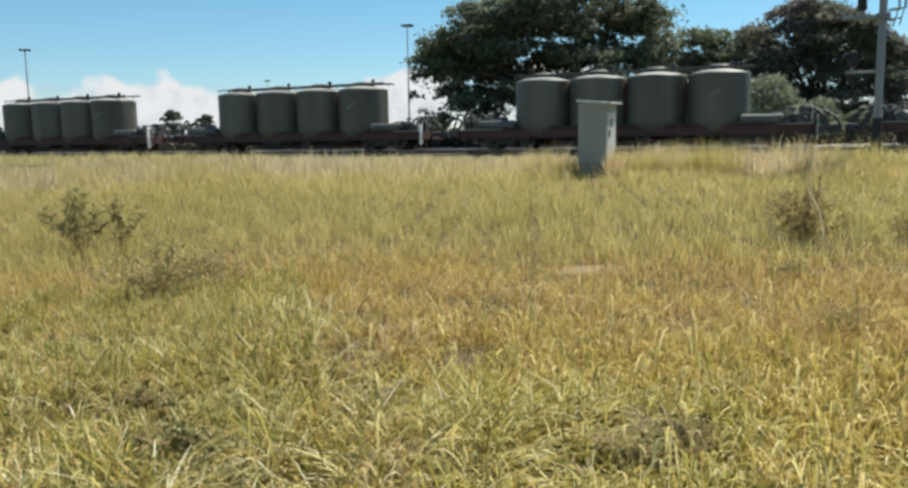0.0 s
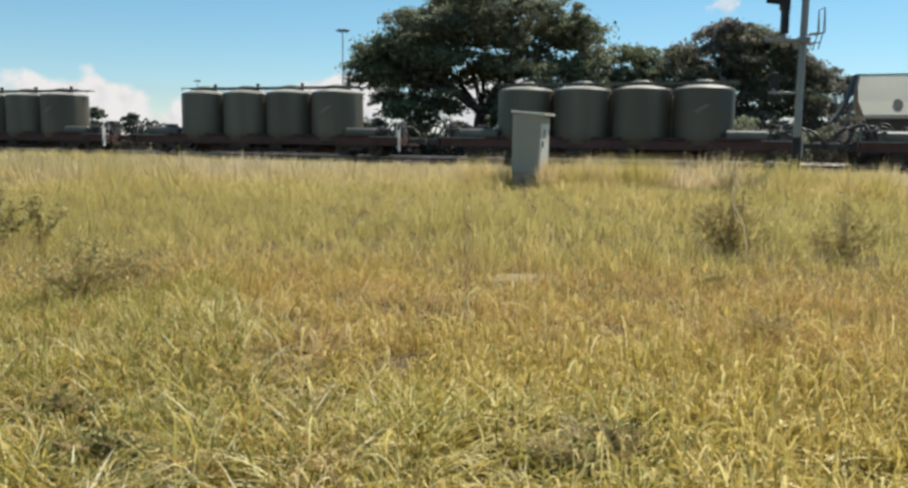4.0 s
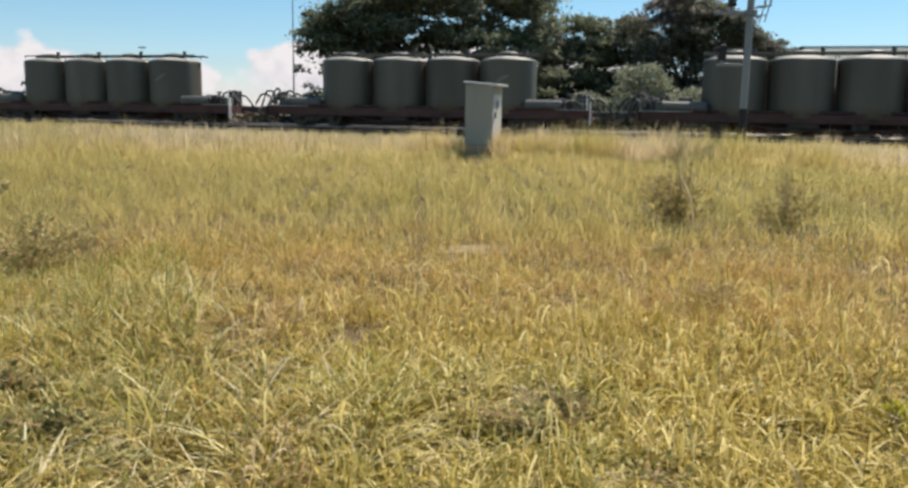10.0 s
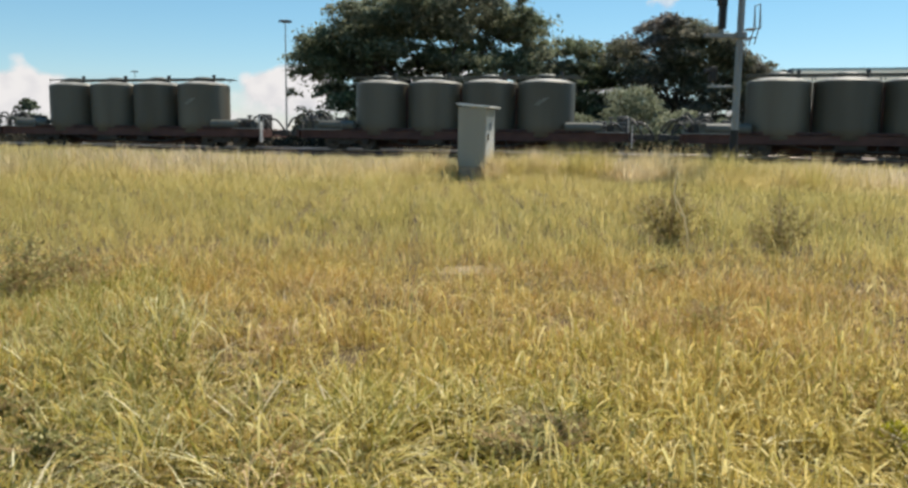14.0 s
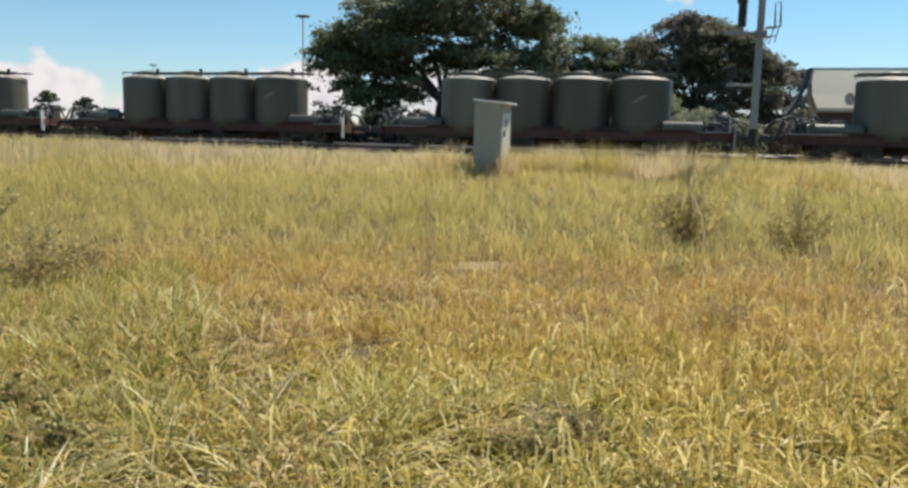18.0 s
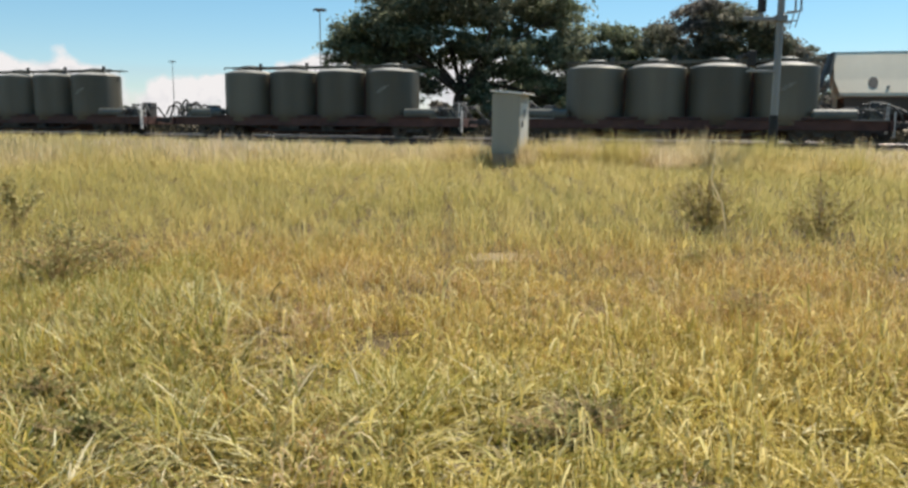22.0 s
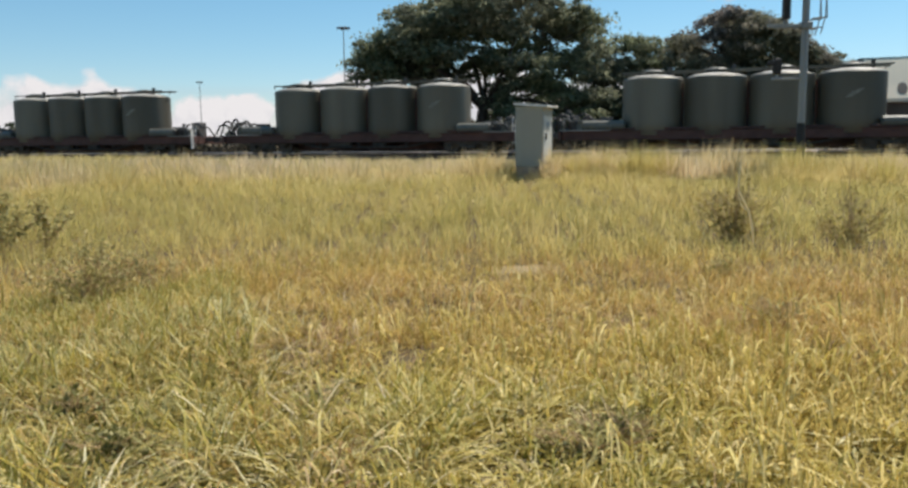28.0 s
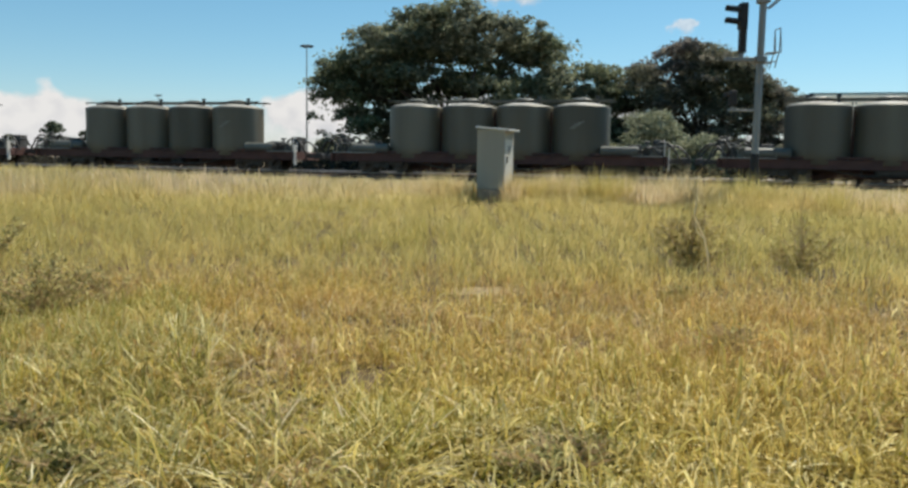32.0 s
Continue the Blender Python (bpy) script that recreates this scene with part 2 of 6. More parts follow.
M_stalk = foliage("bleached_stalks", [(0.0, (0.414, 0.310, 0.086)), (0.5, (0.621, 0.495, 0.162)), (1.0, (0.828, 0.711, 0.369))], None, 0.3, 0.62)
M_broad = foliage("broad_dry_leaves", [(0.0, (0.140, 0.110, 0.025)), (0.4, (0.363, 0.293, 0.079)), (0.72, (0.725, 0.618, 0.265)), (1.0, (0.874, 0.795, 0.465))], None, 0.3, 0.36)
M_litter = foliage("grey_litter", [(0.0, (0.17, 0.120, 0.070)), (0.6, (0.38, 0.29, 0.17)), (1.0, (0.70, 0.58, 0.38))], None, 0.3, 0.2)
M_mid = foliage("reddish_straw", STRAW, RUSTY, 0.7, 0.45)
# Muted grey-green leaf colour stands in for haze over the plain.
M_hazy_tree = foliage("far_tree_leaves", [(0.0, (0.085, 0.11, 0.075)), (1.0, (0.17, 0.19, 0.13))], None, 0.3, 0.4)
KHAKI = [(0.0, (0.215, 0.160, 0.034)), (0.45, (0.470, 0.362, 0.084)), (0.8, (0.715, 0.555, 0.165)), (1.0, (0.930, 0.795, 0.400))]
M_olive = foliage("dull_green_grass", [(0.0, (0.075, 0.070, 0.022)), (0.35, (0.250, 0.235, 0.085)), (0.65, (0.580, 0.530, 0.235)), (1.0, (0.92, 0.86, 0.56))], None, 0.3, 0.34)
M_front = foliage("front_grass", GREEN, KHAKI, 0.9, 0.34)
M_near = foliage("near_grass", GREEN, STRAW, 0.55, 0.45)
M_dry = foliage("dry_grass", STRAW, GREEN, 0.42, 0.4)
M_far = foliage("pale_grass", PALE, SAGE, 0.22, 0.58)
M_band = foliage("bleached_far_grass", [(0.0, (0.580, 0.485, 0.225)), (0.5, (0.680, 0.580, 0.305)), (1.0, (0.810, 0.710, 0.435))], PALE, 0.16, 0.65)
M_thatch = foliage("dead_thatch", [(0.0, (0.330, 0.205, 0.105)), (0.5, (0.610, 0.430, 0.240)), (1.0, (0.880, 0.730, 0.490))], STRAW, 0.8, 0.45)
M_chaff = foliage("bleached_straw", [(0.0, (0.50, 0.41, 0.21)), (0.5, (0.74, 0.64, 0.39)), (1.0, (0.94, 0.87, 0.66))], None, 0.3, 0.5)
M_reed = foliage("bowed_leaves", [(0.0, (0.338, 0.282, 0.070)), (0.6, (0.583, 0.498, 0.160)), (1.0, (0.827, 0.733, 0.348))], None, 0.3, 0.5)
M_stem = foliage("upright_stems", [(0.0, (0.26, 0.19, 0.055)), (0.6, (0.50, 0.38, 0.13)), (1.0, (0.78, 0.63, 0.27))], None, 0.3, 0.45)
M_seed = foliage("seed_heads", [(0.0, (0.62, 0.49, 0.33)), (0.6, (0.74, 0.60, 0.40)), (1.0, (0.86, 0.74, 0.53))], PALE, 0.2, 0.6)


# ---- shape helpers ----
def link_mesh(bm, name, material, smooth=False):
    me = bpy.data.meshes.new(name)
    bm.to_mesh(me)
    bm.free()
    me.materials.append(material)
    if smooth:
        me.shade_smooth()
    return me


def part(name, bm, material, parent=None, label="", smooth=False, m=None):
    """Links a bmesh as one mesh object under a thing or a part."""
    ob = new(name, link_mesh(bm, name, material, smooth))
    ob.parent = parent
    if m is not None:
        ob.matrix_basis = m
    if label:
        tagged(ob, label)
    return ob


def again(ob, m, parent=None):
    """One more object on the same mesh."""
    o = new(ob.name.split(".")[0], ob.data)
    o.parent = parent or ob.parent
    o.matrix_basis = m
    if "label" in ob:
        o["label"] = ob["label"]
    return o


def thing(name, m, label, category, group="", kind=""):
    ob = new(name)
    ob.matrix_basis = m
    ob.empty_display_size = 0.2
    return tagged(ob, label, category, group, kind)


def box(bm, x0, x1, y0, y1, z0, z1, bevel=0.0, m=None):
    vs = bmesh.ops.create_cube(bm, size=1.0)["verts"]
    t = Matrix.Translation(((x0 + x1) / 2, (y0 + y1) / 2, (z0 + z1) / 2)) @ Matrix.Diagonal((x1 - x0, y1 - y0, z1 - z0, 1))
    bmesh.ops.transform(bm, matrix=(m @ t) if m else t, verts=vs)
    if bevel:
        es = list({e for v in vs for e in v.link_edges})
        bmesh.ops.bevel(bm, geom=es, offset=bevel, segments=2, affect="EDGES", profile=0.5)
    return bm


def tube(bm, pts, radii, sides=8, caps=True):
    """A round bar along points, with a radius at each."""
    pts = [Vector(p) for p in pts]
    if not isinstance(radii, (list, tuple)):
        radii = [radii] * len(pts)
    rings = []
    for i, p in enumerate(pts):
        d = (pts[min(i + 1, len(pts) - 1)] - pts[max(i - 1, 0)]).normalized()
        ref = Vector((0, 0, 1)) if abs(d.z) < 0.9 else Vector((1, 0, 0))
        a = d.cross(ref).normalized()
        b = d.cross(a).normalized()
        rings.append([bm.verts.new(p + radii[i] * (math.cos(k * 2 * math.pi / sides) * a + math.sin(k * 2 * math.pi / sides) * b)) for k in range(sides)])
    for r0, r1 in zip(rings, rings[1:]):
        for k in range(sides):
            bm.faces.new((r0[k], r0[(k + 1) % sides], r1[(k + 1) % sides], r1[k]))
    if caps:
        bm.faces.new(rings[0][::-1])
        bm.faces.new(rings[-1])
    return bm


def lathe(bm, profile, sides=32, wobble=0.0):
    """A turned shape about z from (radius, z) pairs, closed at both ends."""
    rings = []
    for r, z in profile:
        rings.append([bm.verts.new(((r + wobble * noise.noise((k, z * 3, 0))) * math.cos(k * 2 * math.pi / sides), (r + wobble * noise.noise((k, z * 3, 7))) * math.sin(k * 2 * math.pi / sides), z)) for k in range(sides)])
    for r0, r1 in zip(rings, rings[1:]):
        for k in range(sides):
            bm.faces.new((r0[k], r0[(k + 1) % sides], r1[(k + 1) % sides], r1[k]))
    bm.faces.new(rings[0][::-1])
    bm.faces.new(rings[-1])
    return bm


def B():
    return bmesh.new()


# ---- the lie of the land ----
TURN = -18.588                      # the line of rails, turned from the world's x
NX, NY = math.cos(radians(71.412)), math.sin(radians(71.412))
RAIL_D, RAIL_Z = 37.74, 0.93        # the running line: how far off, and the height of its rail tops
SIDING_D = RAIL_D + 4.5


def smooth01(t):
    t = np.clip(t, 0, 1)
    return t * t * (3 - 2 * t)


def ground_z(x, y):
    d = NX * x + NY * y
    z = 0.52 * smooth01(d / 20.0) + 0.06 * smooth01((d - 26.0) / 6.0)
    return z + 0.035 * np.sin(x * 0.9 + 1.3 * np.sin(y * 0.5)) * np.sin(y * 0.7 + 0.6) * smooth01((d + 40) / 20) * smooth01((60 - d) / 20)


def on_track(q, d, z):
    """World place at q metres to the right along the line, d metres off it from the eye."""
    c, s = math.cos(radians(TURN)), math.sin(radians(TURN))
    return (q * c + d * NX, q * s + d * NY, z)


def at_az(az, dist):
    x, y = dist * math.sin(radians(az)), dist * math.cos(radians(az))
    return x, y, float(ground_z(x, y))


def build_ground():
    # fine near the eye, coarse towards the horizon
    def axis():
        a = [0.0]
        step = 0.6
        while a[-1] < 4600:
            a.append(a[-1] + step)
            if a[-1] > 45:
                step *= 1.25
        return np.array([-v for v in a[:0:-1]] + a)
    ax = axis()
    gx, gy = np.meshgrid(ax, ax)
    gz = ground_z(gx, gy)
    n = len(ax)
    co = np.stack([gx, gy, gz], -1).reshape(-1, 3)
    i = np.arange(n * n).reshape(n, n)
    quads = np.stack([i[:-1, :-1], i[:-1, 1:], i[1:, 1:], i[1:, :-1]], -1).reshape(-1)
    me = raw_mesh("ground", co, quads, np.arange(0, len(quads), 4))
    m, nt, N, K, b = shader("field_soil")
    g = N.new("ShaderNodeNewGeometry")
    n1, n2 = N.new("ShaderNodeTexNoise"), N.new("ShaderNodeTexNoise")
    n1.inputs["Scale"].default_value, n1.inputs["Detail"].default_value = 0.35, 8
    n2.inputs["Scale"].default_value, n2.inputs["Detail"].default_value = 24.0, 6
    K.new(g.outputs["Position"], n1.inputs["Vector"])
    K.new(g.outputs["Position"], n2.inputs["Vector"])
    r1 = ramp(N, [(0.3, (0.100, 0.064, 0.026)), (0.55, (0.155, 0.104, 0.044)), (0.75, (0.115, 0.088, 0.032))])
    r2 = ramp(N, [(0.3, (0.35,) * 3), (0.7, (1.0,) * 3)])
    K.new(n1.outputs["Fac"], r1.inputs[0])
    K.new(n2.outputs["Fac"], r2.inputs[0])
    mx = N.new("ShaderNodeMix")
    mx.data_type, mx.blend_type = "RGBA", "MULTIPLY"
    mx.inputs["Factor"].default_value = 1.0
    K.new(r1.outputs[0], mx.inputs["A"])
    K.new(r2.outputs[0], mx.inputs["B"])
    K.new(mx.outputs["Result"], b.inputs["Base Color"])
    b.inputs["Roughness"].default_value = 0.95
    bp = N.new("ShaderNodeBump")
    bp.inputs["Strength"].default_value, bp.inputs["Distance"].default_value = 0.8, 0.05
    K.new(n2.outputs["Fac"], bp.inputs["Height"])
    K.new(bp.outputs[0], b.inputs["Normal"])
    me.materials.append(m)
    me.shade_smooth()
    return tagged(new("ground", me), "dry grassy field of brown soil and straw", "ground", kind="structure")


def raw_mesh(name, co, corners, starts):
    me = bpy.data.meshes.new(name)
    me.vertices.add(len(co))
    me.vertices.foreach_set("co", np.ascontiguousarray(co, np.float32).ravel())
    me.loops.add(len(corners))
    me.loops.foreach_set("vertex_index", np.ascontiguousarray(corners, np.int32))
    me.polygons.add(len(starts))
    me.polygons.foreach_set("loop_start", np.ascontiguousarray(starts, np.int32))
    me.update(calc_edges=True)
    return me


build_ground()


# ---- railway ----
def build_track(d, q0, q1, sleepers):
    rz = RAIL_Z
    base = pose(*on_track(0, d, 0), 0, 0, TURN)
    bed = tagged(new("track_bed"), "grey-brown ballast bed of a railway line", "track", kind="structure")
    bed.matrix_basis = base
    bm = B()
    prof = [(-2.3, 0.55), (-1.55, rz - 0.20), (1.55, rz - 0.20), (2.3, 0.55)]
    xs = [q0 + (q1 - q0) * i / 300 for i in range(301)]
    rows = [[bm.verts.new((x, y + 0.06 * noise.noise((x * 2, y, d)), z + (0.03 * noise.noise((x * 3, y, 4)) if 0.6 < z else 0))) for y, z in prof] for x in xs]
    for a, b in zip(rows, rows[1:]):
        for k in range(3):
            bm.faces.new((a[k], b[k], b[k + 1], a[k + 1]))
    part("ballast", bm, M_ballast, bed)
    for s in (-0.5685, 0.5685):
        bm = B()
        box(bm, q0, q1, s - 0.065, s + 0.065, rz - 0.155, rz - 0.14)
        box(bm, q0, q1, s - 0.009, s + 0.009, rz - 0.14, rz - 0.04)
        rail = part("rail", bm, M_rail, bed)
        bm = B()
        box(bm, q0, q1, s - 0.034, s + 0.034, rz - 0.04, rz - 0.024, 0.004)
        part("rail_head", bm, M_rail, rail)
        bm = B()
        crown = [(-0.036, -0.028), (-0.0355, -0.016), (-0.032, -0.008), (-0.025, -0.003), (-0.012, 0.0), (0.012, 0.0), (0.025, -0.003), (0.032, -0.008), (0.0355, -0.016), (0.036, -0.028)]
        a, b = [[bm.verts.new((q, s + y, rz + z)) for y, z in crown] for q in (q0, q1)]
        for k in range(len(crown)):
            n = (k + 1) % len(crown)
            bm.faces.new((a[k], a[n], b[n], b[k]))
        part("running_surface", bm, M_railhead, rail, "worn shiny steel running surface", smooth=False)
    bm = B()
    box(bm, -0.12, 0.12, -1.05, 1.05, -0.20, 0.0, 0.03)
    first = part("sleeper", bm, M_sleeper, bed, m=pose(sleepers[0], 0, rz - 0.157))
    q = sleepers[0] + 0.7
    while q < sleepers[1]:
        again(first, pose(q, random.uniform(-0.02, 0.02), rz - 0.157, 0, 0, random.uniform(-1, 1)))
        q += 0.7


build_track(RAIL_D, -330, 190, (-45, 30))
build_track(SIDING_D, -330, 190, (-30, 30))

# ---- tank wagons ----
PITCH, WAGON, RADIUS = 2.713, 18.27, 1.335
MID = 1.5 * PITCH
WHEEL_R = 0.42


def bogie_meshes():
    side = B()
    box(side, -1.15, 1.15, -0.07, 0.07, 0.40, 0.56, 0.02)
    box(side, -0.42, 0.42, -0.08, 0.08, 0.26, 0.62, 0.03)
    for s in (-0.915, 0.915):
        box(side, s - 0.14, s + 0.14, -0.09, 0.09, 0.29, 0.55, 0.03)
    for s in (-0.2, 0.0, 0.2):
        tube(side, [(s, 0, 0.30), (s, 0, 0.60)], 0.07, 8)
    bolster = B()
    box(bolster, -0.18, 0.18, -1.0, 1.0, 0.44, 0.66, 0.03)
    ws = B()
    tube(ws, [(0, -0.85, 0), (0, 0.85, 0)], 0.07, 10)
    for s in (-1, 1):
        lat = [(0.09, -0.10), (0.16, -0.07), (0.16, -0.05), (0.33, -0.035), (0.35, -0.06), (0.42, -0.065), (0.425, 0.05), (0.455, 0.065), (0.455, 0.09), (0.35, 0.09), (0.33, 0.05), (0.16, 0.06), (0.09, 0.09)]
        sub = B()
        lathe(sub, lat, 24)
        bmesh.ops.transform(sub, matrix=Matrix.Translation((0, -s * 0.60, 0)) @ pose(0, 0, 0, -90 * s, 0, 0), verts=sub.verts)
        tmp = bpy.data.meshes.new("tmp")
        sub.to_mesh(tmp)
        sub.free()
        ws.from_mesh(tmp)
        bpy.data.meshes.remove(tmp)
    for k in range(3):
        a = k * 2.094
        box(ws, 0.2 * math.cos(a) - 0.03, 0.2 * math.cos(a) + 0.03, -0.70, -0.66, 0.2 * math.sin(a) - 0.03, 0.2 * math.sin(a) + 0.03)
    return side, bolster, ws


def silo_mesh():
    bm = B()
    r, pr = RADIUS, []
    pr += [(r * 0.55, 0.50), (r * 0.93, 0.70), (r * 0.985, 0.74), (r, 0.76), (r, 1.30), (r, 1.70), (r, 2.10), (r, 2.45), (r, 2.80), (r, 3.04), (r, 3.15)]
    for k in range(1, 8):
        a = k / 7 * math.pi / 2 * 0.80
        pr.append((r - 0.09 * (1 - math.cos(a)), 3.17 + 0.08 * math.sin(a)))
    lathe(bm, pr, 48, 0.006)
    return bm


def silo_roof_mesh():
    """The coned roof, with a raised weld ring; its material is lightened for sunlight."""
    bm = B()
    lathe(bm, [(RADIUS - 0.075, 3.236), (RADIUS - 0.10, 3.262), (1.0, 3.335), (0.72, 3.40), (0.38, 3.44)], 40)
    return bm


def build_wagon():
    w = thing("tank_wagon", pose(0, 0, RAIL_Z, 0, 0, TURN), "grey bulk powder wagon with four upright silos, rusty frame", "rail wagon", "wagons of the passing train")
    x0, x1 = MID - 8.05, MID + 8.05
    bm = B()
    for s in (-0.36, 0.36):
        box(bm, x0, x1, s - 0.10, s + 0.10, 0.62, 0.98, 0.012)
    for s in (-1.25, 1.25):
        box(bm, x0 + 0.1, x1 - 0.1, s - 0.04, s + 0.04, 0.56, 0.94, 0.012)
        box(bm, x0 + 0.1, x1 - 0.1, s - 0.07, s + 0.07, 0.92, 0.945)
        box(bm, x0 + 0.1, x1 - 0.1, s - 0.07, s + 0.07, 0.55, 0.575)
    n = 22
    for i in range(n):
        x = x0 + 0.4 + (x1 - x0 - 0.8) * i / (n - 1)
        box(bm, x - 0.04, x + 0.04, -1.22, 1.22, 0.70, 0.86)
    part("underframe", bm, M_frame, w, "rust-brown steel underframe")
    for xa, xb in ((x0, -1.45), (3 * PITCH + 1.45, x1)):
        bm = B()
        box(bm, xa, xb, -1.36, 1.36, 0.946, 0.962, 0.004)
        part("deck_plate", bm, M_frame, w)
    for s, x in ((-1, x0), (1, x1)):
        bm = B()
        box(bm, x - 0.06, x + 0.06, -1.44, 1.44, 0.55, 0.95, 0.015)
        part("headstock", bm, M_frame, w)
        bm = B()
        box(bm, min(x, x + s * 0.6), max(x, x + s * 0.6), -0.10, 0.10, 0.68, 0.90, 0.03)
        box(bm, min(x + s * 0.55, x + s * 1.02), max(x + s * 0.55, x + s * 1.02), -0.17, 0.17, 0.62, 0.94, 0.06)
        part("coupler", bm, M_black, w, "black cast knuckle coupler")
    side, bolster, ws = bogie_meshes()
    s_me, b_me, w_me = link_mesh(side, "side_frame", M_black), link_mesh(bolster, "bolster", M_black), link_mesh(ws, "wheelset", M_wheel, False)
    for bx in (MID - 5.6, MID + 5.6):
        bg = new("bogie", b_me)
        bg.parent = w
        bg.matrix_basis = pose(bx, 0, 0)
        for s in (-1, 1):
            o = new("side_frame", s_me)
            o.parent, o.matrix_basis = bg, pose(0, s * 0.86, 0)
        for a in (-0.915, 0.915):
            o = new("wheelset", w_me)
            o.parent, o.matrix_basis = bg, pose(a, 0, WHEEL_R)
    # silos with their roof, hatch and seam ring
    silo_me = link_mesh(silo_mesh(), "silo", M_silo, True)
    hatch = B()
    lathe(hatch, [(0.46, 3.38), (0.46, 3.50), (0.54, 3.505), (0.54, 3.555), (0.47, 3.60), (0.30, 3.645), (0.08, 3.665)], 24)
    for k in range(6):
        a = k * math.pi / 3
        tube(hatch, [(0.54 * math.cos(a), 0.54 * math.sin(a), 3.46), (0.54 * math.cos(a), 0.54 * math.sin(a), 3.60)], 0.03, 6)
    hatch_me = link_mesh(hatch, "hatch", M_receiver, True)
    roof_me = link_mesh(silo_roof_mesh(), "roof", M_sunlit_roof, True)
    valve = B()
    tube(valve, [(0, 0, 3.36), (0, 0, 3.66)], [0.07, 0.07], 8)
    tube(valve, [(0, 0, 3.62), (0, 0, 3.74)], [0.10, 0.09], 8)
    valve_me = link_mesh(valve, "vent_valve", M_black)
    for k in range(4):
        s = new("silo", silo_me)
        s.parent, s.matrix_basis = w, pose(k * PITCH, 0, 0, 0, 0, 37 * k)
        o = new("hatch", hatch_me)
        o.parent = s
        o = new("roof", roof_me)
        o.parent = s
        tagged(o, "roof cone painted paler for the sun on it")
        o = new("vent_valve", valve_me)
        o.parent, o.matrix_basis = s, pose(0, 0, 0, 0, 0, -37 * k) @ pose(0.74, -0.20, 0)
    # roof walkway
    wk = B()
    for s in (-0.42, 0.42):
        box(wk, -1.35, 3 * PITCH + 1.5, s - 0.03, s + 0.03, 3.50, 3.56)
        box(wk, -1.35, 3 * PITCH + 1.5, 0.6 + s * 0.55 - 0.02, 0.6 + s * 0.55 + 0.02, 3.50, 3.54)
    x = -1.3
    while x < 3 * PITCH + 1.45:
        box(wk, x - 0.015, x + 0.015, 0.36, 0.84, 3.535, 3.555)
        x += 0.16
    for k in range(5):
        x = -1.3 + k * (3 * PITCH + 2.6) / 4
        for s in (-0.42, 0.42):
            tube(wk, [(x, s, 3.28 if 0 < k < 4 else 3.36), (x, s, 3.52)], 0.022, 6)
    part("roof_walkway", wk, M_silo, w, "grey steel walkway on the silo roofs")
    for k in range(3):
        bm = B()
        x = (k + 0.5) * PITCH
        tube(bm, [(x, -0.35, 0.95), (x, -0.35, 3.0)], 0.04, 6)
        part("riser_pipe", bm, M_frame, w)
    # air and discharge pipes along the side, and the gear on the two end decks
    bm = B()
    tube(bm, [(-2.5, -1.12, 1.02), (3 * PITCH + 2.5, -1.12, 1.02)], 0.055, 10)
    for k in range(9):
        x = -2.2 + k * (3 * PITCH + 4.4) / 8
        box(bm, x - 0.02, x + 0.02, -1.2, -1.04, 0.90, 1.09)
    part("discharge_pipe", bm, M_frame, w)
    for s, xa in ((-1, -1.05), (1, 3 * PITCH + 1.02)):
        bm = B()
        xe = xa + s * (1.75 if s > 0 else 2.0)
        lo, hi = min(xa, xe), max(xa, xe)
        tube(bm, [(lo, -1.0, 1.18), (lo + 0.07, -1.0, 1.18), (hi - 0.07, -1.0, 1.18), (hi, -1.0, 1.18)], [0.14, 0.235, 0.235, 0.14], 18)
        rc = part("air_receiver", bm, M_receiver, w, "dull grey-green horizontal air cylinder", smooth=False)
        for x in (lo + 0.3, hi - 0.3):
            bm = B()
            box(bm, x - 0.04, x + 0.04, -1.18, -0.82, 0.90, 1.02)
            part("saddle", bm, M_frame, rc)
        bm = B()
        tube(bm, [(lo, 0.55, 1.30), (hi, 0.55, 1.30)], 0.13, 12)
        box(bm, lo + 0.2, lo + 0.3, 0.45, 0.65, 0.93, 1.25)
        box(bm, hi - 0.3, hi - 0.2, 0.45, 0.65, 0.93, 1.25)
        part("air_main", bm, M_pipe, w)
        # valve stack
        bm = B()
        vx = xe + s * 0.30
        box(bm, vx - 0.16, vx + 0.16, -0.85, -0.45, 0.93, 1.28, 0.03)
        tube(bm, [(vx, -0.65, 1.25), (vx, -0.65, 1.62)], 0.05, 8)
        tube(bm, [(vx - 0.14, -0.65, 1.62), (vx + 0.14, -0.65, 1.62)], 0.045, 8)
        part("stop_valve", bm, M_black, w, "dark valve with a handwheel")
        bm = B()
        if s > 0:
            box(bm, vx + 0.24, vx + 0.78, -0.3, 0.3, 0.93, 1.74, 0.06)
        else:
            box(bm, vx - 0.5, vx - 0.22, -0.2, 0.3, 0.93, 1.22, 0.04)
        part("control_box", bm, M_black, w)
        # end rail and ladder
        bm = B()
        ex = (x1 - 0.12) if s > 0 else (x0 + 0.12)
        top = 1.62 if s > 0 else 1.35
        for y in (-1.1, -0.7):
            tube(bm, [(ex, y, 0.40), (ex, y, top)], 0.022, 6)
        for z in (0.5, 0.75, 1.0, 1.25, top):
            if z <= top:
                tube(bm, [(ex, -1.1, z), (ex, -0.7, z)], 0.016, 6)
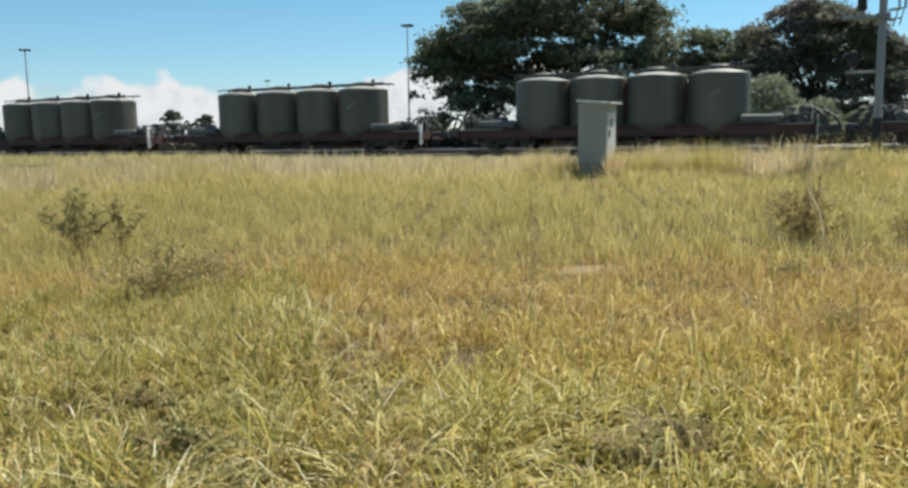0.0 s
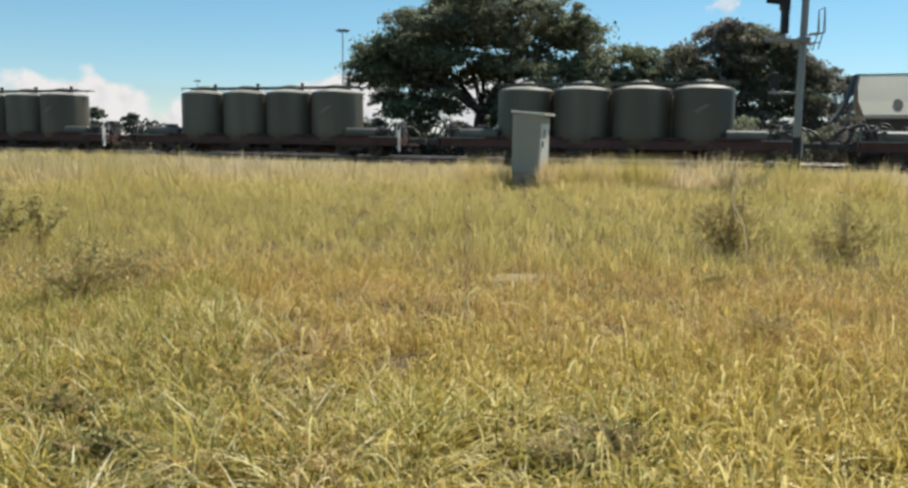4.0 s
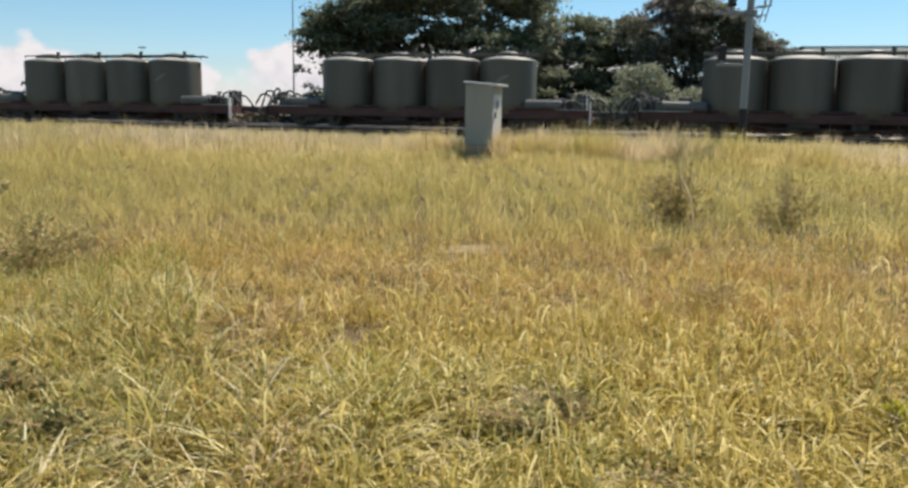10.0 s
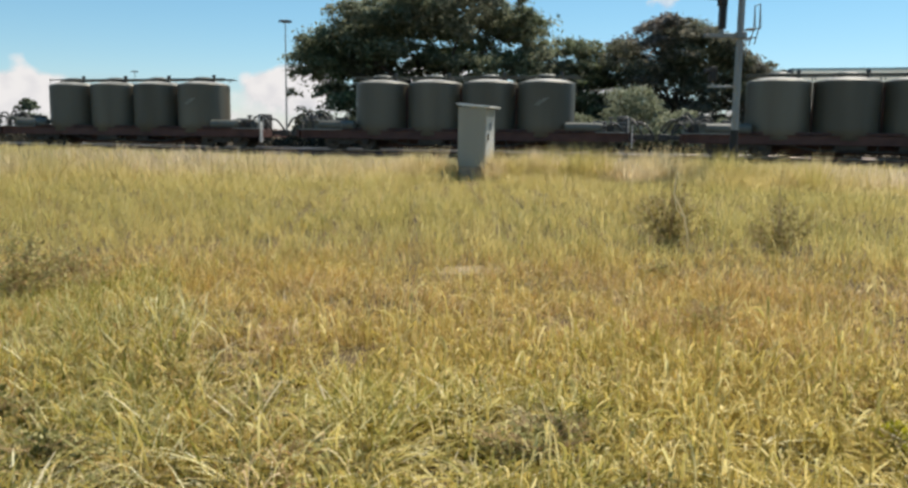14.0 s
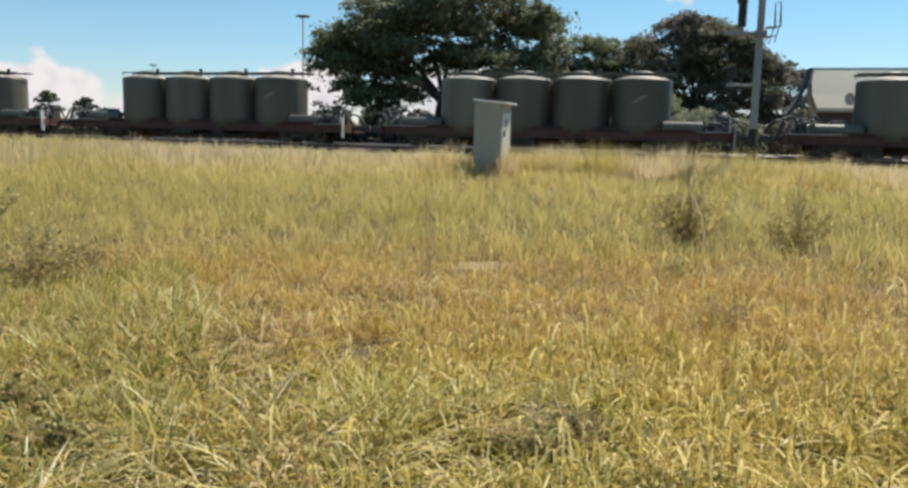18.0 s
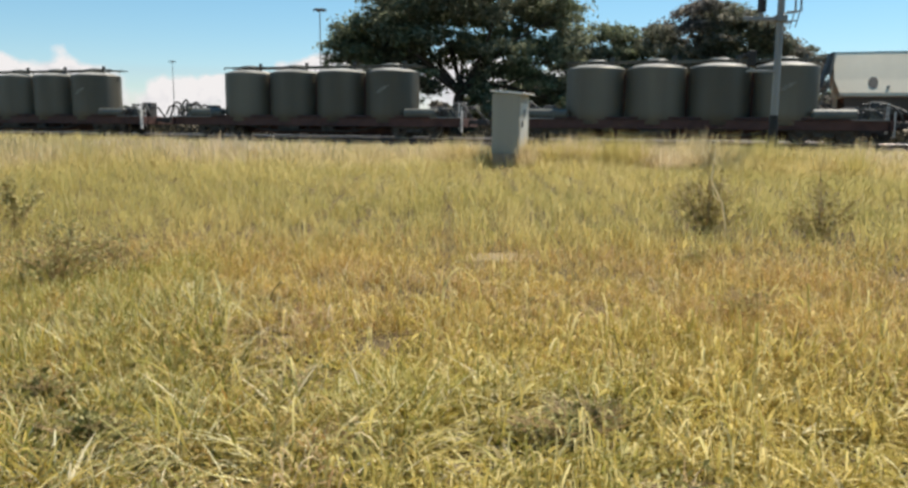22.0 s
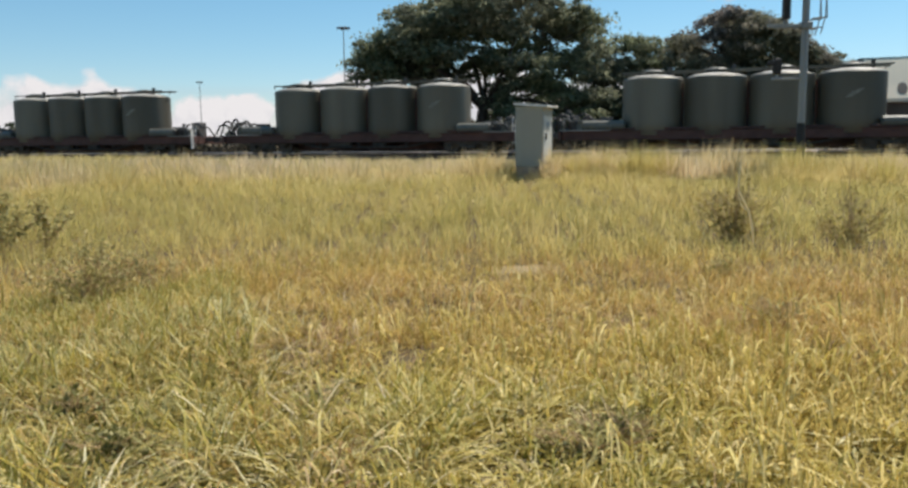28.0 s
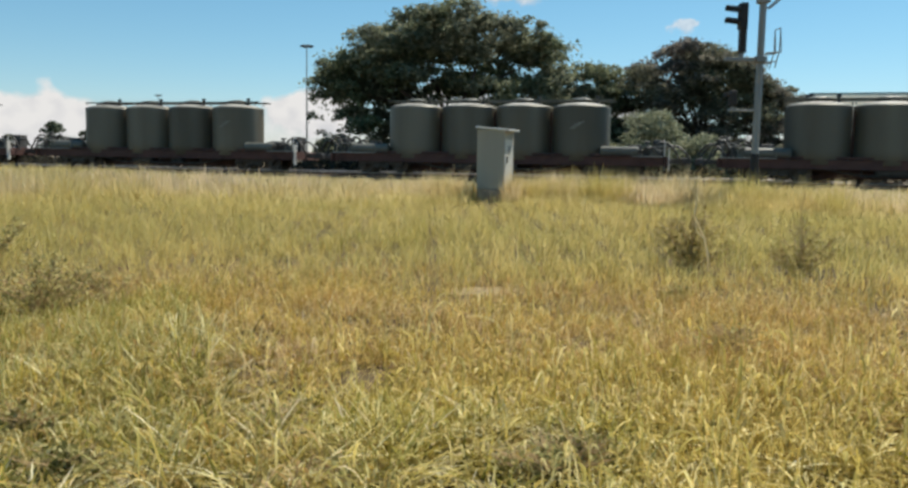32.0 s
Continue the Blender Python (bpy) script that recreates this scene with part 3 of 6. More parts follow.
        part("end_ladder", bm, M_white if s > 0 else M_pipe, w, "white-painted end ladder" if s > 0 else "")
    bm = B()
    box(bm, x1 + 0.07, x1 + 0.11, -1.42, -1.20, 0.30, 1.32, 0.008)
    part("end_plate", bm, M_white, w, "small white end plate")
    # brake wheel
    bm = B()
    cx = x1 - 0.35
    ring = [(cx, -0.45 + 0.24 * math.cos(a), 1.42 + 0.24 * math.sin(a)) for a in [k * math.pi / 8 for k in range(17)]]
    tube(bm, ring, 0.018, 6, caps=False)
    tube(bm, [(cx, -0.69, 1.42), (cx, -0.21, 1.42)], 0.014, 6)
    tube(bm, [(cx, -0.45, 0.93), (cx, -0.45, 1.66)], 0.02, 6)
    part("brake_wheel", bm, M_black, w)
    # arching hoses at the end that follows
    for y, h, wob in ((-0.60, 1.86, 0.0), (0.05, 1.70, 0.35)):
        bm = B()
        pts = []
        for i in range(23):
            t = i / 22
            pts.append((x0 - 0.25 + 1.75 * t + 0.08 * math.sin(9 * t), y + 0.10 * math.sin(6 * t), 1.0 + (h - 1.0) * abs(math.sin(2 * math.pi * min(1.0, t * (1.06 - 0.1 * wob)))) ** 0.8 * (1 if t < 0.5 else 0.85)))
        tube(bm, pts, 0.055, 8)
        part("hose", bm, M_hose, w, "dark ribbed rubber hose")
    bm = B()
    box(bm, x0 + 0.35, x0 + 1.5, -0.45, 0.30, 0.94, 1.20, 0.05)
    part("hose_tray", bm, M_frame, w)
    # pipes, valves and more hoses crowd both end decks
    rp = random.Random(5)
    for k in range(9):
        x = x0 + 0.15 + 0.26 * k if k < 5 else x1 - 0.25 - 0.30 * (k - 5)
        y, top = rp.uniform(-1.2, -0.5), rp.uniform(1.25, 1.72)
        bm = B()
        tube(bm, [(x, y, 0.93), (x, y, top)], 0.045, 8)
        tube(bm, [(x - 0.11, y, top - 0.12), (x + 0.11, y, top - 0.12)], 0.07, 8)
        tube(bm, [(x, y - 0.10, top - 0.02), (x, y + 0.10, top - 0.02)], 0.035, 6)
        part("valve", bm, M_black if k % 3 else M_receiver, w)
    for xa, xb, y, h in ((x1 - 0.9, x1 + 0.5, -0.9, 1.62), (x1 - 0.5, x1 + 0.95, -0.4, 1.48), (x1 - 1.3, x1 - 0.2, -1.1, 1.36), (x0 - 0.95, x0 + 0.3, -0.85, 1.55), (x0 - 0.4, x0 + 0.6, -1.1, 1.72), (x0 + 0.2, x0 + 1.2, -1.0, 1.50), (x0 - 0.8, x0 + 0.9, 0.4, 1.66)):
        bm = B()
        pts = [(xa + (xb - xa) * i / 14, y + 0.08 * math.sin(i * 0.9), 0.86 + (h - 0.86) * math.sin(math.pi * i / 14) ** 0.7) for i in range(15)]
        tube(bm, pts, 0.05, 8)
        part("hose", bm, M_hose, w, "dark ribbed rubber hose")
    for xa, xb, y0, z1, mt in ((x1 - 1.75, x1 - 1.15, -0.6, 1.50, M_black), (x1 - 0.75, x1 - 0.30, -0.9, 1.30, M_receiver), (x0 + 0.75, x0 + 1.25, -1.15, 1.36, M_receiver), (x0 + 1.7, x0 + 2.25, -0.75, 1.58, M_black)):
        bm = B()
        box(bm, xa, xb, y0, y0 + 0.5, 0.936, z1, 0.04)
        part("valve_box", bm, mt, w)
    for xa, xb in ((x0 + 0.05, x0 + 2.3), (x1 - 1.5, x1 - 0.1)):
        bm = B()
        box(bm, xa, xb, -1.40, -1.30, 0.95, 1.00, 0.006)
        part("deck_lip", bm, M_pipe, w, "pale deck edging")
        bm = B()
        tube(bm, [(xa, -1.30, 0.95), (xa, -1.30, 1.42), (xb, -1.30, 1.42), (xb, -1.30, 0.95)], 0.018, 6)
        part("guard_rail", bm, M_pipe, w)
    # chutes below the floor line, brake gear between the bogies
    bm = B()
    lathe(bm, [(0.10, 0.30), (0.16, 0.32), (0.85, 0.70), (0.87, 0.72)], 16)
    chute = part("discharge_cone", bm, M_frame, w)
    for k in range(1, 4):
        again(chute, pose(k * PITCH, 0, 0))
    bm = B()
    tube(bm, [(MID - 1.9, -0.95, 0.47), (MID - 1.84, -0.95, 0.47), (MID - 0.66, -0.95, 0.47), (MID - 0.6, -0.95, 0.47)], [0.1, 0.19, 0.19, 0.1], 14)
    part("brake_reservoir", bm, M_black, w)
    bm = B()
    tube(bm, [(MID + 0.6, -0.95, 0.46), (MID + 0.65, -0.95, 0.46), (MID + 1.25, -0.95, 0.46), (MID + 1.3, -0.95, 0.46)], [0.1, 0.16, 0.16, 0.1], 14)
    part("brake_cylinder", bm, M_black, w)
    for s in (-1.0, 1.0):
        bm = B()
        for a, b in (((MID - 4.2, 0.62), (MID - 2.4, 0.30)), ((MID - 2.4, 0.30), (MID + 2.4, 0.30)), ((MID + 2.4, 0.30), (MID + 4.2, 0.62))):
            tube(bm, [(a[0], s, a[1]), (b[0], s, b[1])], 0.045, 6)
        for x in (MID - 2.4, MID - 0.2, MID + 2.4):
            tube(bm, [(x, s, 0.30), (x, s, 0.64)], 0.04, 6)
        part("truss_rod", bm, M_black, w)
    # centre plate added to darken the gap under the wagon, no known part
    bm = B()
    box(bm, MID - 4.3, MID + 4.3, -0.03, 0.03, 0.16, 0.64)
    part("keel_plate", bm, M_frame, w)
    # pale worn emblem on the last silo, a plain smudge
    bm = B()
    for k in range(7):
        a0 = -90 - 14 + 4 * k
        hgt = (0.03, 0.07, 0.13, 0.08, 0.09, 0.05, 0.03)[k]
        zc = 2.35 + 0.05 * (k - 3)
        v = []
        for a, zz in ((a0, zc - hgt), (a0 + 4, zc - hgt * 0.8), (a0 + 4, zc + hgt * 0.8), (a0, zc + hgt)):
            v.append(bm.verts.new((3 * PITCH + (RADIUS + 0.012) * math.cos(radians(a)), (RADIUS + 0.012) * math.sin(radians(a)), zz)))
        bm.faces.new(v)
    part("worn_emblem", bm, M_smudge, w, "pale worn painted smudge")
    return w


first_wagon = build_wagon()
wagons = [first_wagon] + [copy_thing(first_wagon, first_wagon.matrix_basis) for _ in range(11)]


# ---- hopper wagon standing on the siding ----
def build_hopper():
    w = thing("hopper_wagon", pose(*on_track(4.85, SIDING_D, RAIL_Z), 0, 0, TURN), "dirty white covered hopper wagon standing on the siding", "rail wagon")
    ln = 13.2
    bm = B()
    sec = [(-1.30, 2.05), (-1.45, 2.10), (-1.43, 2.25), (-0.97, 2.87), (-0.53, 3.50), (-0.06, 4.17), (0.06, 4.17), (0.53, 3.50), (0.97, 2.87), (1.43, 2.25), (1.45, 2.10), (1.30, 2.05)]
    ends = [(0.0, 1.0), (0.05, 1.0), (ln - 0.05, 1.0), (ln, 1.0)]
    rows = []
    for x, k in ends:
        rows.append([bm.verts.new((x + (0.30 if x < 1 else -0.30) * max(0, (2.9 - z) / 0.9) * (1 if z < 2.9 else 0), y, z)) for y, z in sec])
    for a, b in zip(rows, rows[1:]):
        for k in range(len(sec)):
            bm.faces.new((a[k], a[(k + 1) % len(sec)], b[(k + 1) % len(sec)], b[k]))
    bm.faces.new(rows[0])
    bm.faces.new(rows[-1][::-1])
    part("body", bm, M_hopper, w)
    bm = B()
    box(bm, -0.05, ln + 0.05, -0.075, 0.075, 4.15, 4.185, 0.006)
    part("roof_edge", bm, M_black, w, "dark ridge strip")
    for k in range(7):
        bm = B()
        x = 0.35 + k * (ln - 0.7) / 6
        box(bm, x - 0.03, x + 0.03, -1.48, -1.44, 2.10, 2.24)
        part("side_rib", bm, M_hopper, w)
    # slanted hopper bottoms, given the dark frame colour in place of shade
    for k in range(3):
        bm = B()
        xa = 0.5 + k * (ln - 1.0) / 3
        xb = xa + (ln - 1.0) / 3 - 0.15
        lo = [(xa, -1.28), (xb, -1.28), (xb, 1.28), (xa, 1.28)]
        xm = (xa + xb) / 2
        hi = [(xm - 0.5, -0.5), (xm + 0.5, -0.5), (xm + 0.5, 0.5), (xm - 0.5, 0.5)]
        v0 = [bm.verts.new((x, y, 2.045)) for x, y in lo]
        v1 = [bm.verts.new((x, y, 0.55)) for x, y in hi]
        for i in range(4):
            bm.faces.new((v0[i], v0[(i + 1) % 4], v1[(i + 1) % 4], v1[i]))
        bm.faces.new(v0)
        bm.faces.new(v1)
        part("hopper_chute", bm, M_frame, w)
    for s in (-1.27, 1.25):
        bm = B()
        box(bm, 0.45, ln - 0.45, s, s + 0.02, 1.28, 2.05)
        part("side_sheet", bm, M_shade_sheet, w, "brown side sheet")
    bm = B()
    for s in (-1.2, 1.2):
        box(bm, -1.0, ln + 1.0, s - 0.06, s + 0.06, 0.78, 1.02, 0.01)
    box(bm, -1.0, ln + 1.0, -0.25, 0.25, 0.70, 1.0, 0.01)
    for x in (-1.0, ln + 1.0):
        box(bm, x - 0.06, x + 0.06, -1.28, 1.28, 0.62, 1.02, 0.01)
    part("underframe", bm, M_frame, w)
    for x, s in ((-1.0, -1), (ln + 1.0, 1)):
        bm = B()
        box(bm, min(x, x + s * 0.8), max(x, x + s * 0.8), -0.13, 0.13, 0.66, 0.92, 0.05)
        part("coupler", bm, M_black, w)
        bm = B()
        for y in (-1.15, -0.75):
            tube(bm, [(x, y, 0.5), (x + -s * 0.75, y, 2.5), (x - s * 0.98, y, 4.1)], 0.022, 6)
        for i in range(9):
            t = i / 8
            tube(bm, [(x - s * 0.8 * t, -1.15, 0.6 + 2.1 * t), (x - s * 0.8 * t, -0.75, 0.6 + 2.1 * t)], 0.015, 6)
        part("end_ladder", bm, M_pipe, w)
    for s in (-0.35, 0.35):
        for x in (0.2, ln - 0.2):
            bm = B()
            box(bm, x - 0.06, x + 0.06, s - 0.06, s + 0.06, 1.0, 2.2, 0.01)
            part("end_post", bm, M_hopper, w)
    # bowed sheets close the sloping ends; black paints in their shadow
    for x, s in ((0.0, -1), (ln, 1)):
        bm = B()
        curve = [(0.02, 4.12), (0.10, 3.70), (0.24, 3.20), (0.44, 2.70), (0.68, 2.25), (0.92, 1.95)]
        rows = [[bm.verts.new((x + s * (a + o), y, z)) for o in (0.0, 0.16)  for y in (-1.0 + 0.2 * (z - 1.9), 1.0 - 0.2 * (z - 1.9))] for a, z in curve]
        for a, b in zip(rows, rows[1:]):
            for i, j in ((0, 1), (1, 3), (3, 2), (2, 0)):
                bm.faces.new((a[i], a[j], b[j], b[i]))
        part("end_sheet", bm, M_black, w, "bowed end sheet, black for the shadow on it")
    # round emblem and small mark, plain
    bm = B()
    lathe(bm, [(0.275, 0.0), (0.27, 0.012)], 28)
    bmesh.ops.transform(bm, matrix=pose(1.62, -1.10, 2.71, 54.5, 0, 0) @ Matrix.Diagonal((0.74, 1.2, 1, 1)), verts=bm.verts)
    part("emblem", bm, M_hose, w, "round dark painted emblem")
    bm = B()
    box(bm, 2.15, 2.27, -1.31, -1.27, 2.46, 2.56)
    part("mark", bm, M_mast, w)
    side, bolster, ws = bogie_meshes()
    s_me, b_me, w_me = link_mesh(side, "side_frame", M_black), link_mesh(bolster, "bolster", M_black), link_mesh(ws, "wheelset", M_wheel)
    for bx in (1.3, ln - 1.3):
        bg = new("bogie", b_me)
        bg.parent, bg.matrix_basis = w, pose(bx, 0, 0)
        for s in (-1, 1):
            o = new("side_frame", s_me)
            o.parent, o.matrix_basis = bg, pose(0, s * 0.86, 0)
        for a in (-0.915, 0.915):
            o = new("wheelset", w_me)
            o.parent, o.matrix_basis = bg, pose(a, 0, WHEEL_R)


build_hopper()


# ---- relay cabinet in the field ----
def build_cabinet():
    x, y = 1.47, 19.66
    z = float(ground_z(x, y))
    c = thing("relay_cabinet", pose(x, y, z, 0, 0, -24), "pale grey concrete signal relay cabinet, metal door lightened for sunlight", "relay cabinet")
    g = 0.34
    bm = B()
    box(bm, -0.34, 0.34, -0.34, 0.34, -0.15, g - 0.004, 0.02)
    part("plinth", bm, M_plinth, c, "brown stained concrete plinth")
    bm = B()
    box(bm, -0.35, 0.335, -0.35, 0.35, g, 1.775, 0.012)
    box(bm, 0.335, 0.35, -0.35, -0.29, g, 1.775)
    box(bm, 0.335, 0.35, 0.29, 0.35, g, 1.775)
    box(bm, 0.335, 0.35, -0.29, 0.29, 1.55, 1.775)
    part("body", bm, M_cabinet, c)
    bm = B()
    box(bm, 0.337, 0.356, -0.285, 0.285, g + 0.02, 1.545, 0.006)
    d = part("door", bm, M_sunlit_door, c, "off-white metal door, lightened for the sunlit face")
    bm = B()
    box(bm, 0.356, 0.385, -0.20, -0.15, 0.98, 1.14, 0.008)
    part("handle", bm, M_black, d, "dark door latch")
    bm = B()
    box(bm, 0.356, 0.37, -0.10, 0.08, 1.22, 1.40, 0.004)
    part("name_plate", bm, M_mast, d)
    for zz in (0.57, 1.37):
        bm = B()
        tube(bm, [(0.36, 0.28, zz - 0.05), (0.36, 0.28, zz + 0.05)], 0.014, 8)
        part("hinge", bm, M_mast, d)
    bm = B()
    mm = pose(0.03, 0, 1.798, 0, 5, 0)
    box(bm, -0.41, 0.45, -0.41, 0.41, -0.022, 0.03, 0.01, mm)
    part("lid", bm, M_white, c, "white sheet lid with an overhang")
    bm = B()
    box(bm, 0.36, 0.95, -0.3, 0.3, -0.2, 0.12, 0.02)
    part("doorstep", bm, M_sleeper, c)


build_cabinet()


# ---- signal post ----
def build_signal():
    x, y = 7.94, 19.80
    z = float(ground_z(x, y))
    h = 7.4 - z
    s = thing("railway_signal", pose(x, y, z), "grey steel railway signal post with black hooded lamp head", "railway signal")
    zz = lambda w: w - z
    bm = B()
    tube(bm, [(0, 0, zz(1.86)), (0, 0, h * 0.6), (0, 0, h)], [0.088, 0.084, 0.080], 16)
    part("post", bm, M_mast, s)
    bm = B()
    tube(bm, [(0, 0, zz(0.93)), (0, 0, zz(1.86))], [0.105, 0.100], 16)
    box(bm, -0.18, 0.18, -0.18, 0.18, zz(0.935), zz(0.97), 0.01)
    part("foot", bm, M_tar, s, "black tarred post foot")
    bm = B()
    box(bm, -0.28, 0.28, -0.28, 0.28, -0.25, zz(0.94), 0.06)
    part("foundation", bm, M_foundation, s, "dark brown concrete foundation block")
    # lamp head, hoods towards the coming trains
    hx = -0.49
    bm = B()
    box(bm, hx - 0.085, hx + 0.10, -0.13, 0.13, zz(4.86), zz(5.50), 0.03)
    box(bm, hx - 0.05, hx + 0.09, -0.10, 0.10, zz(4.30), zz(4.87), 0.02)
    for k in range(12):
        zk = zz(4.34) + k * 0.085
        box(bm, hx + 0.09, hx + 0.125, -0.05, 0.05, zk, zk + 0.04)
    head = part("lamp_head", bm, M_tar, s, "black signal lamp housing")
    for zc in (5.33, 5.04):
        bm = B()
        sides = 14
        rings = []
        for px, rr in ((hx - 0.085, 0.13), (hx - 0.40, 0.125)):
            rings.append([bm.verts.new((px, rr * math.cos(a), zz(zc) + rr * 0.72 * math.sin(a) + (0.03 if px < hx - 0.2 else 0))) for a in [math.pi * (-0.1 + 1.2 * k / sides) for k in range(sides + 1)]])
            rings.append([bm.verts.new((px, (rr - 0.012) * math.cos(a), zz(zc) + (rr - 0.012) * 0.72 * math.sin(a) + (0.03 if px < hx - 0.2 else 0))) for a in [math.pi * (-0.1 + 1.2 * k / sides) for k in range(sides + 1)]])
        for k in range(sides):
            bm.faces.new((rings[0][k], rings[0][k + 1], rings[2][k + 1], rings[2][k]))
            bm.faces.new((rings[1][k], rings[3][k], rings[3][k + 1], rings[1][k + 1]))
            bm.faces.new((rings[2][k], rings[2][k + 1], rings[3][k + 1], rings[3][k]))
        part("hood", bm, M_tar, head)
        bm = B()
        lathe(bm, [(0.10, 0.0), (0.09, 0.02), (0.05, 0.035), (0.01, 0.04)], 20)
        bmesh.ops.transform(bm, matrix=pose(hx - 0.083, 0, zz(zc), 0, -90, 0), verts=bm.verts)
        part("lens", bm, M_lens, head)
    bm = B()
    box(bm, hx - 0.40, -0.05, -0.05, 0.05, zz(4.10), zz(4.20), 0.01)
    box(bm, -0.13, 0.13, -0.13, 0.13, zz(4.08), zz(4.24), 0.02)
    tube(bm, [(hx + 0.02, 0, zz(4.2)), (hx + 0.02, 0, zz(4.34))], 0.05, 10)
    part("bracket", bm, M_mast, s)
    # the upper lamp unit on its own bracket
    bm = B()
    box(bm, -0.60, -0.05, -0.05, 0.05, zz(5.62), zz(5.73), 0.015)
    box(bm, -0.14, 0.14, -0.13, 0.13, zz(5.50), zz(5.82), 0.03)
    box(bm, -0.62, -0.50, -0.06, 0.06, zz(5.66), zz(6.06), 0.02)
    part("upper_bracket", bm, M_mast, s)
    bm = B()
    box(bm, -0.72, -0.34, -0.20, 0.20, zz(6.04), zz(6.95), 0.05)
    box(bm, -0.98, -0.70, -0.17, 0.17, zz(6.16), zz(6.24), 0.03)
    box(bm, -0.98, -0.70, -0.17, 0.17, zz(6.56), zz(6.64), 0.03)
    part("upper_lamp_head", bm, M_tar, s, "black signal lamp housing with two hoods")
    # shunting signal lower down
    bm = B()
    box(bm, -0.72, -0.54, -0.10, 0.10, zz(3.02), zz(3.40), 0.04)
    box(bm, -0.84, -0.70, -0.09, 0.09, zz(3.24), zz(3.34), 0.02)
    part("shunt_lamp", bm, M_tar, s, "small black shunting lamp")
    bm = B()
    box(bm, -0.74, -0.08, -0.05, 0.05, zz(2.89), zz(2.95), 0.008)
    tube(bm, [(-0.63, 0, zz(2.94)), (-0.63, 0, zz(3.04))], 0.035, 8)
    part("shunt_arm", bm, M_mast, s)
    # ladder landing with its guard, bar by bar
    bars = []
    for y0 in (-0.16, 0.16):
        bars += [([(0.08, y0, 4.30), (0.44, y0, 4.33)], 0.018), ([(0.08, y0, 4.08), (0.34, y0, 4.10)], 0.018), ([(0.30, y0, 3.94), (0.40, y0, 4.36), (0.40, y0, 4.90)], 0.014), ([(0.44, y0, 4.33), (0.40, y0, 4.90)], 0.012), ([(0.09, y0, 5.35), (0.72, y0, 5.90)], 0.020), ([(0.06, y0, 5.84), (0.74, y0, 5.90)], 0.022), ([(0.06, y0, 5.94), (0.74, y0, 6.0)], 0.014), ([(0.52, y0, 5.95), (0.64, y0, 6.75), (0.74, y0, 5.95)], 0.016)]
    for k in range(9):
        bars.append(([(0.10 + 0.078 * k, -0.16, 5.855 + 0.006 * k), (0.10 + 0.078 * k, 0.16, 5.935 + 0.006 * k)], 0.014))
    for xx, w in ((0.15, 4.305), (0.27, 4.315), (0.40, 4.33), (0.40, 4.90)):
        bars.append(([(xx, -0.16, w), (xx, 0.16, w)], 0.012))
    for pts, r in bars:
        bm = B()
        tube(bm, [(a, b, zz(c)) for a, b, c in pts], r, 6)
        part("landing_bar", bm, M_mast, s)


build_signal()


# ---- high lamp masts far behind ----
def build_lamp_mast(az, el, dist):
    x, y, z = at_az(az, dist)
    top = EYE + dist * math.tan(radians(el))
    lm = thing("lamp_mast", pose(x, y, z), "tall thin grey yard lighting mast with a crown of floodlights", "lamp mast", "yard lamp masts")
    h = top - z
    bm = B()
    tube(bm, [(0, 0, -0.3), (0, 0, h * 0.5), (0, 0, h)], [0.15, 0.11, 0.07], 10)
    part("pole", bm, M_mast, lm)
    bm = B()
    lathe(bm, [(0.2, h - 0.25), (0.55, h - 0.15), (0.55, h - 0.02), (0.2, h + 0.1)], 14)
    crown = part("crown", bm, M_black, lm, "dark ring of floodlights")
    for k in range(6):
        a = k * math.pi / 3
        bm = B()
        box(bm, -0.22, 0.22, -0.16, 0.16, -0.14, 0.10, 0.03, pose(0.75 * math.cos(a), 0.75 * math.sin(a), h - 0.05, 0, 18, math.degrees(a)))
        part("floodlight", bm, M_black, crown)


build_lamp_mast(-9.0, 7.75, 120)
build_lamp_mast(-33.48, 5.8, 150)
build_lamp_mast(-18.74, 4.05, 230)


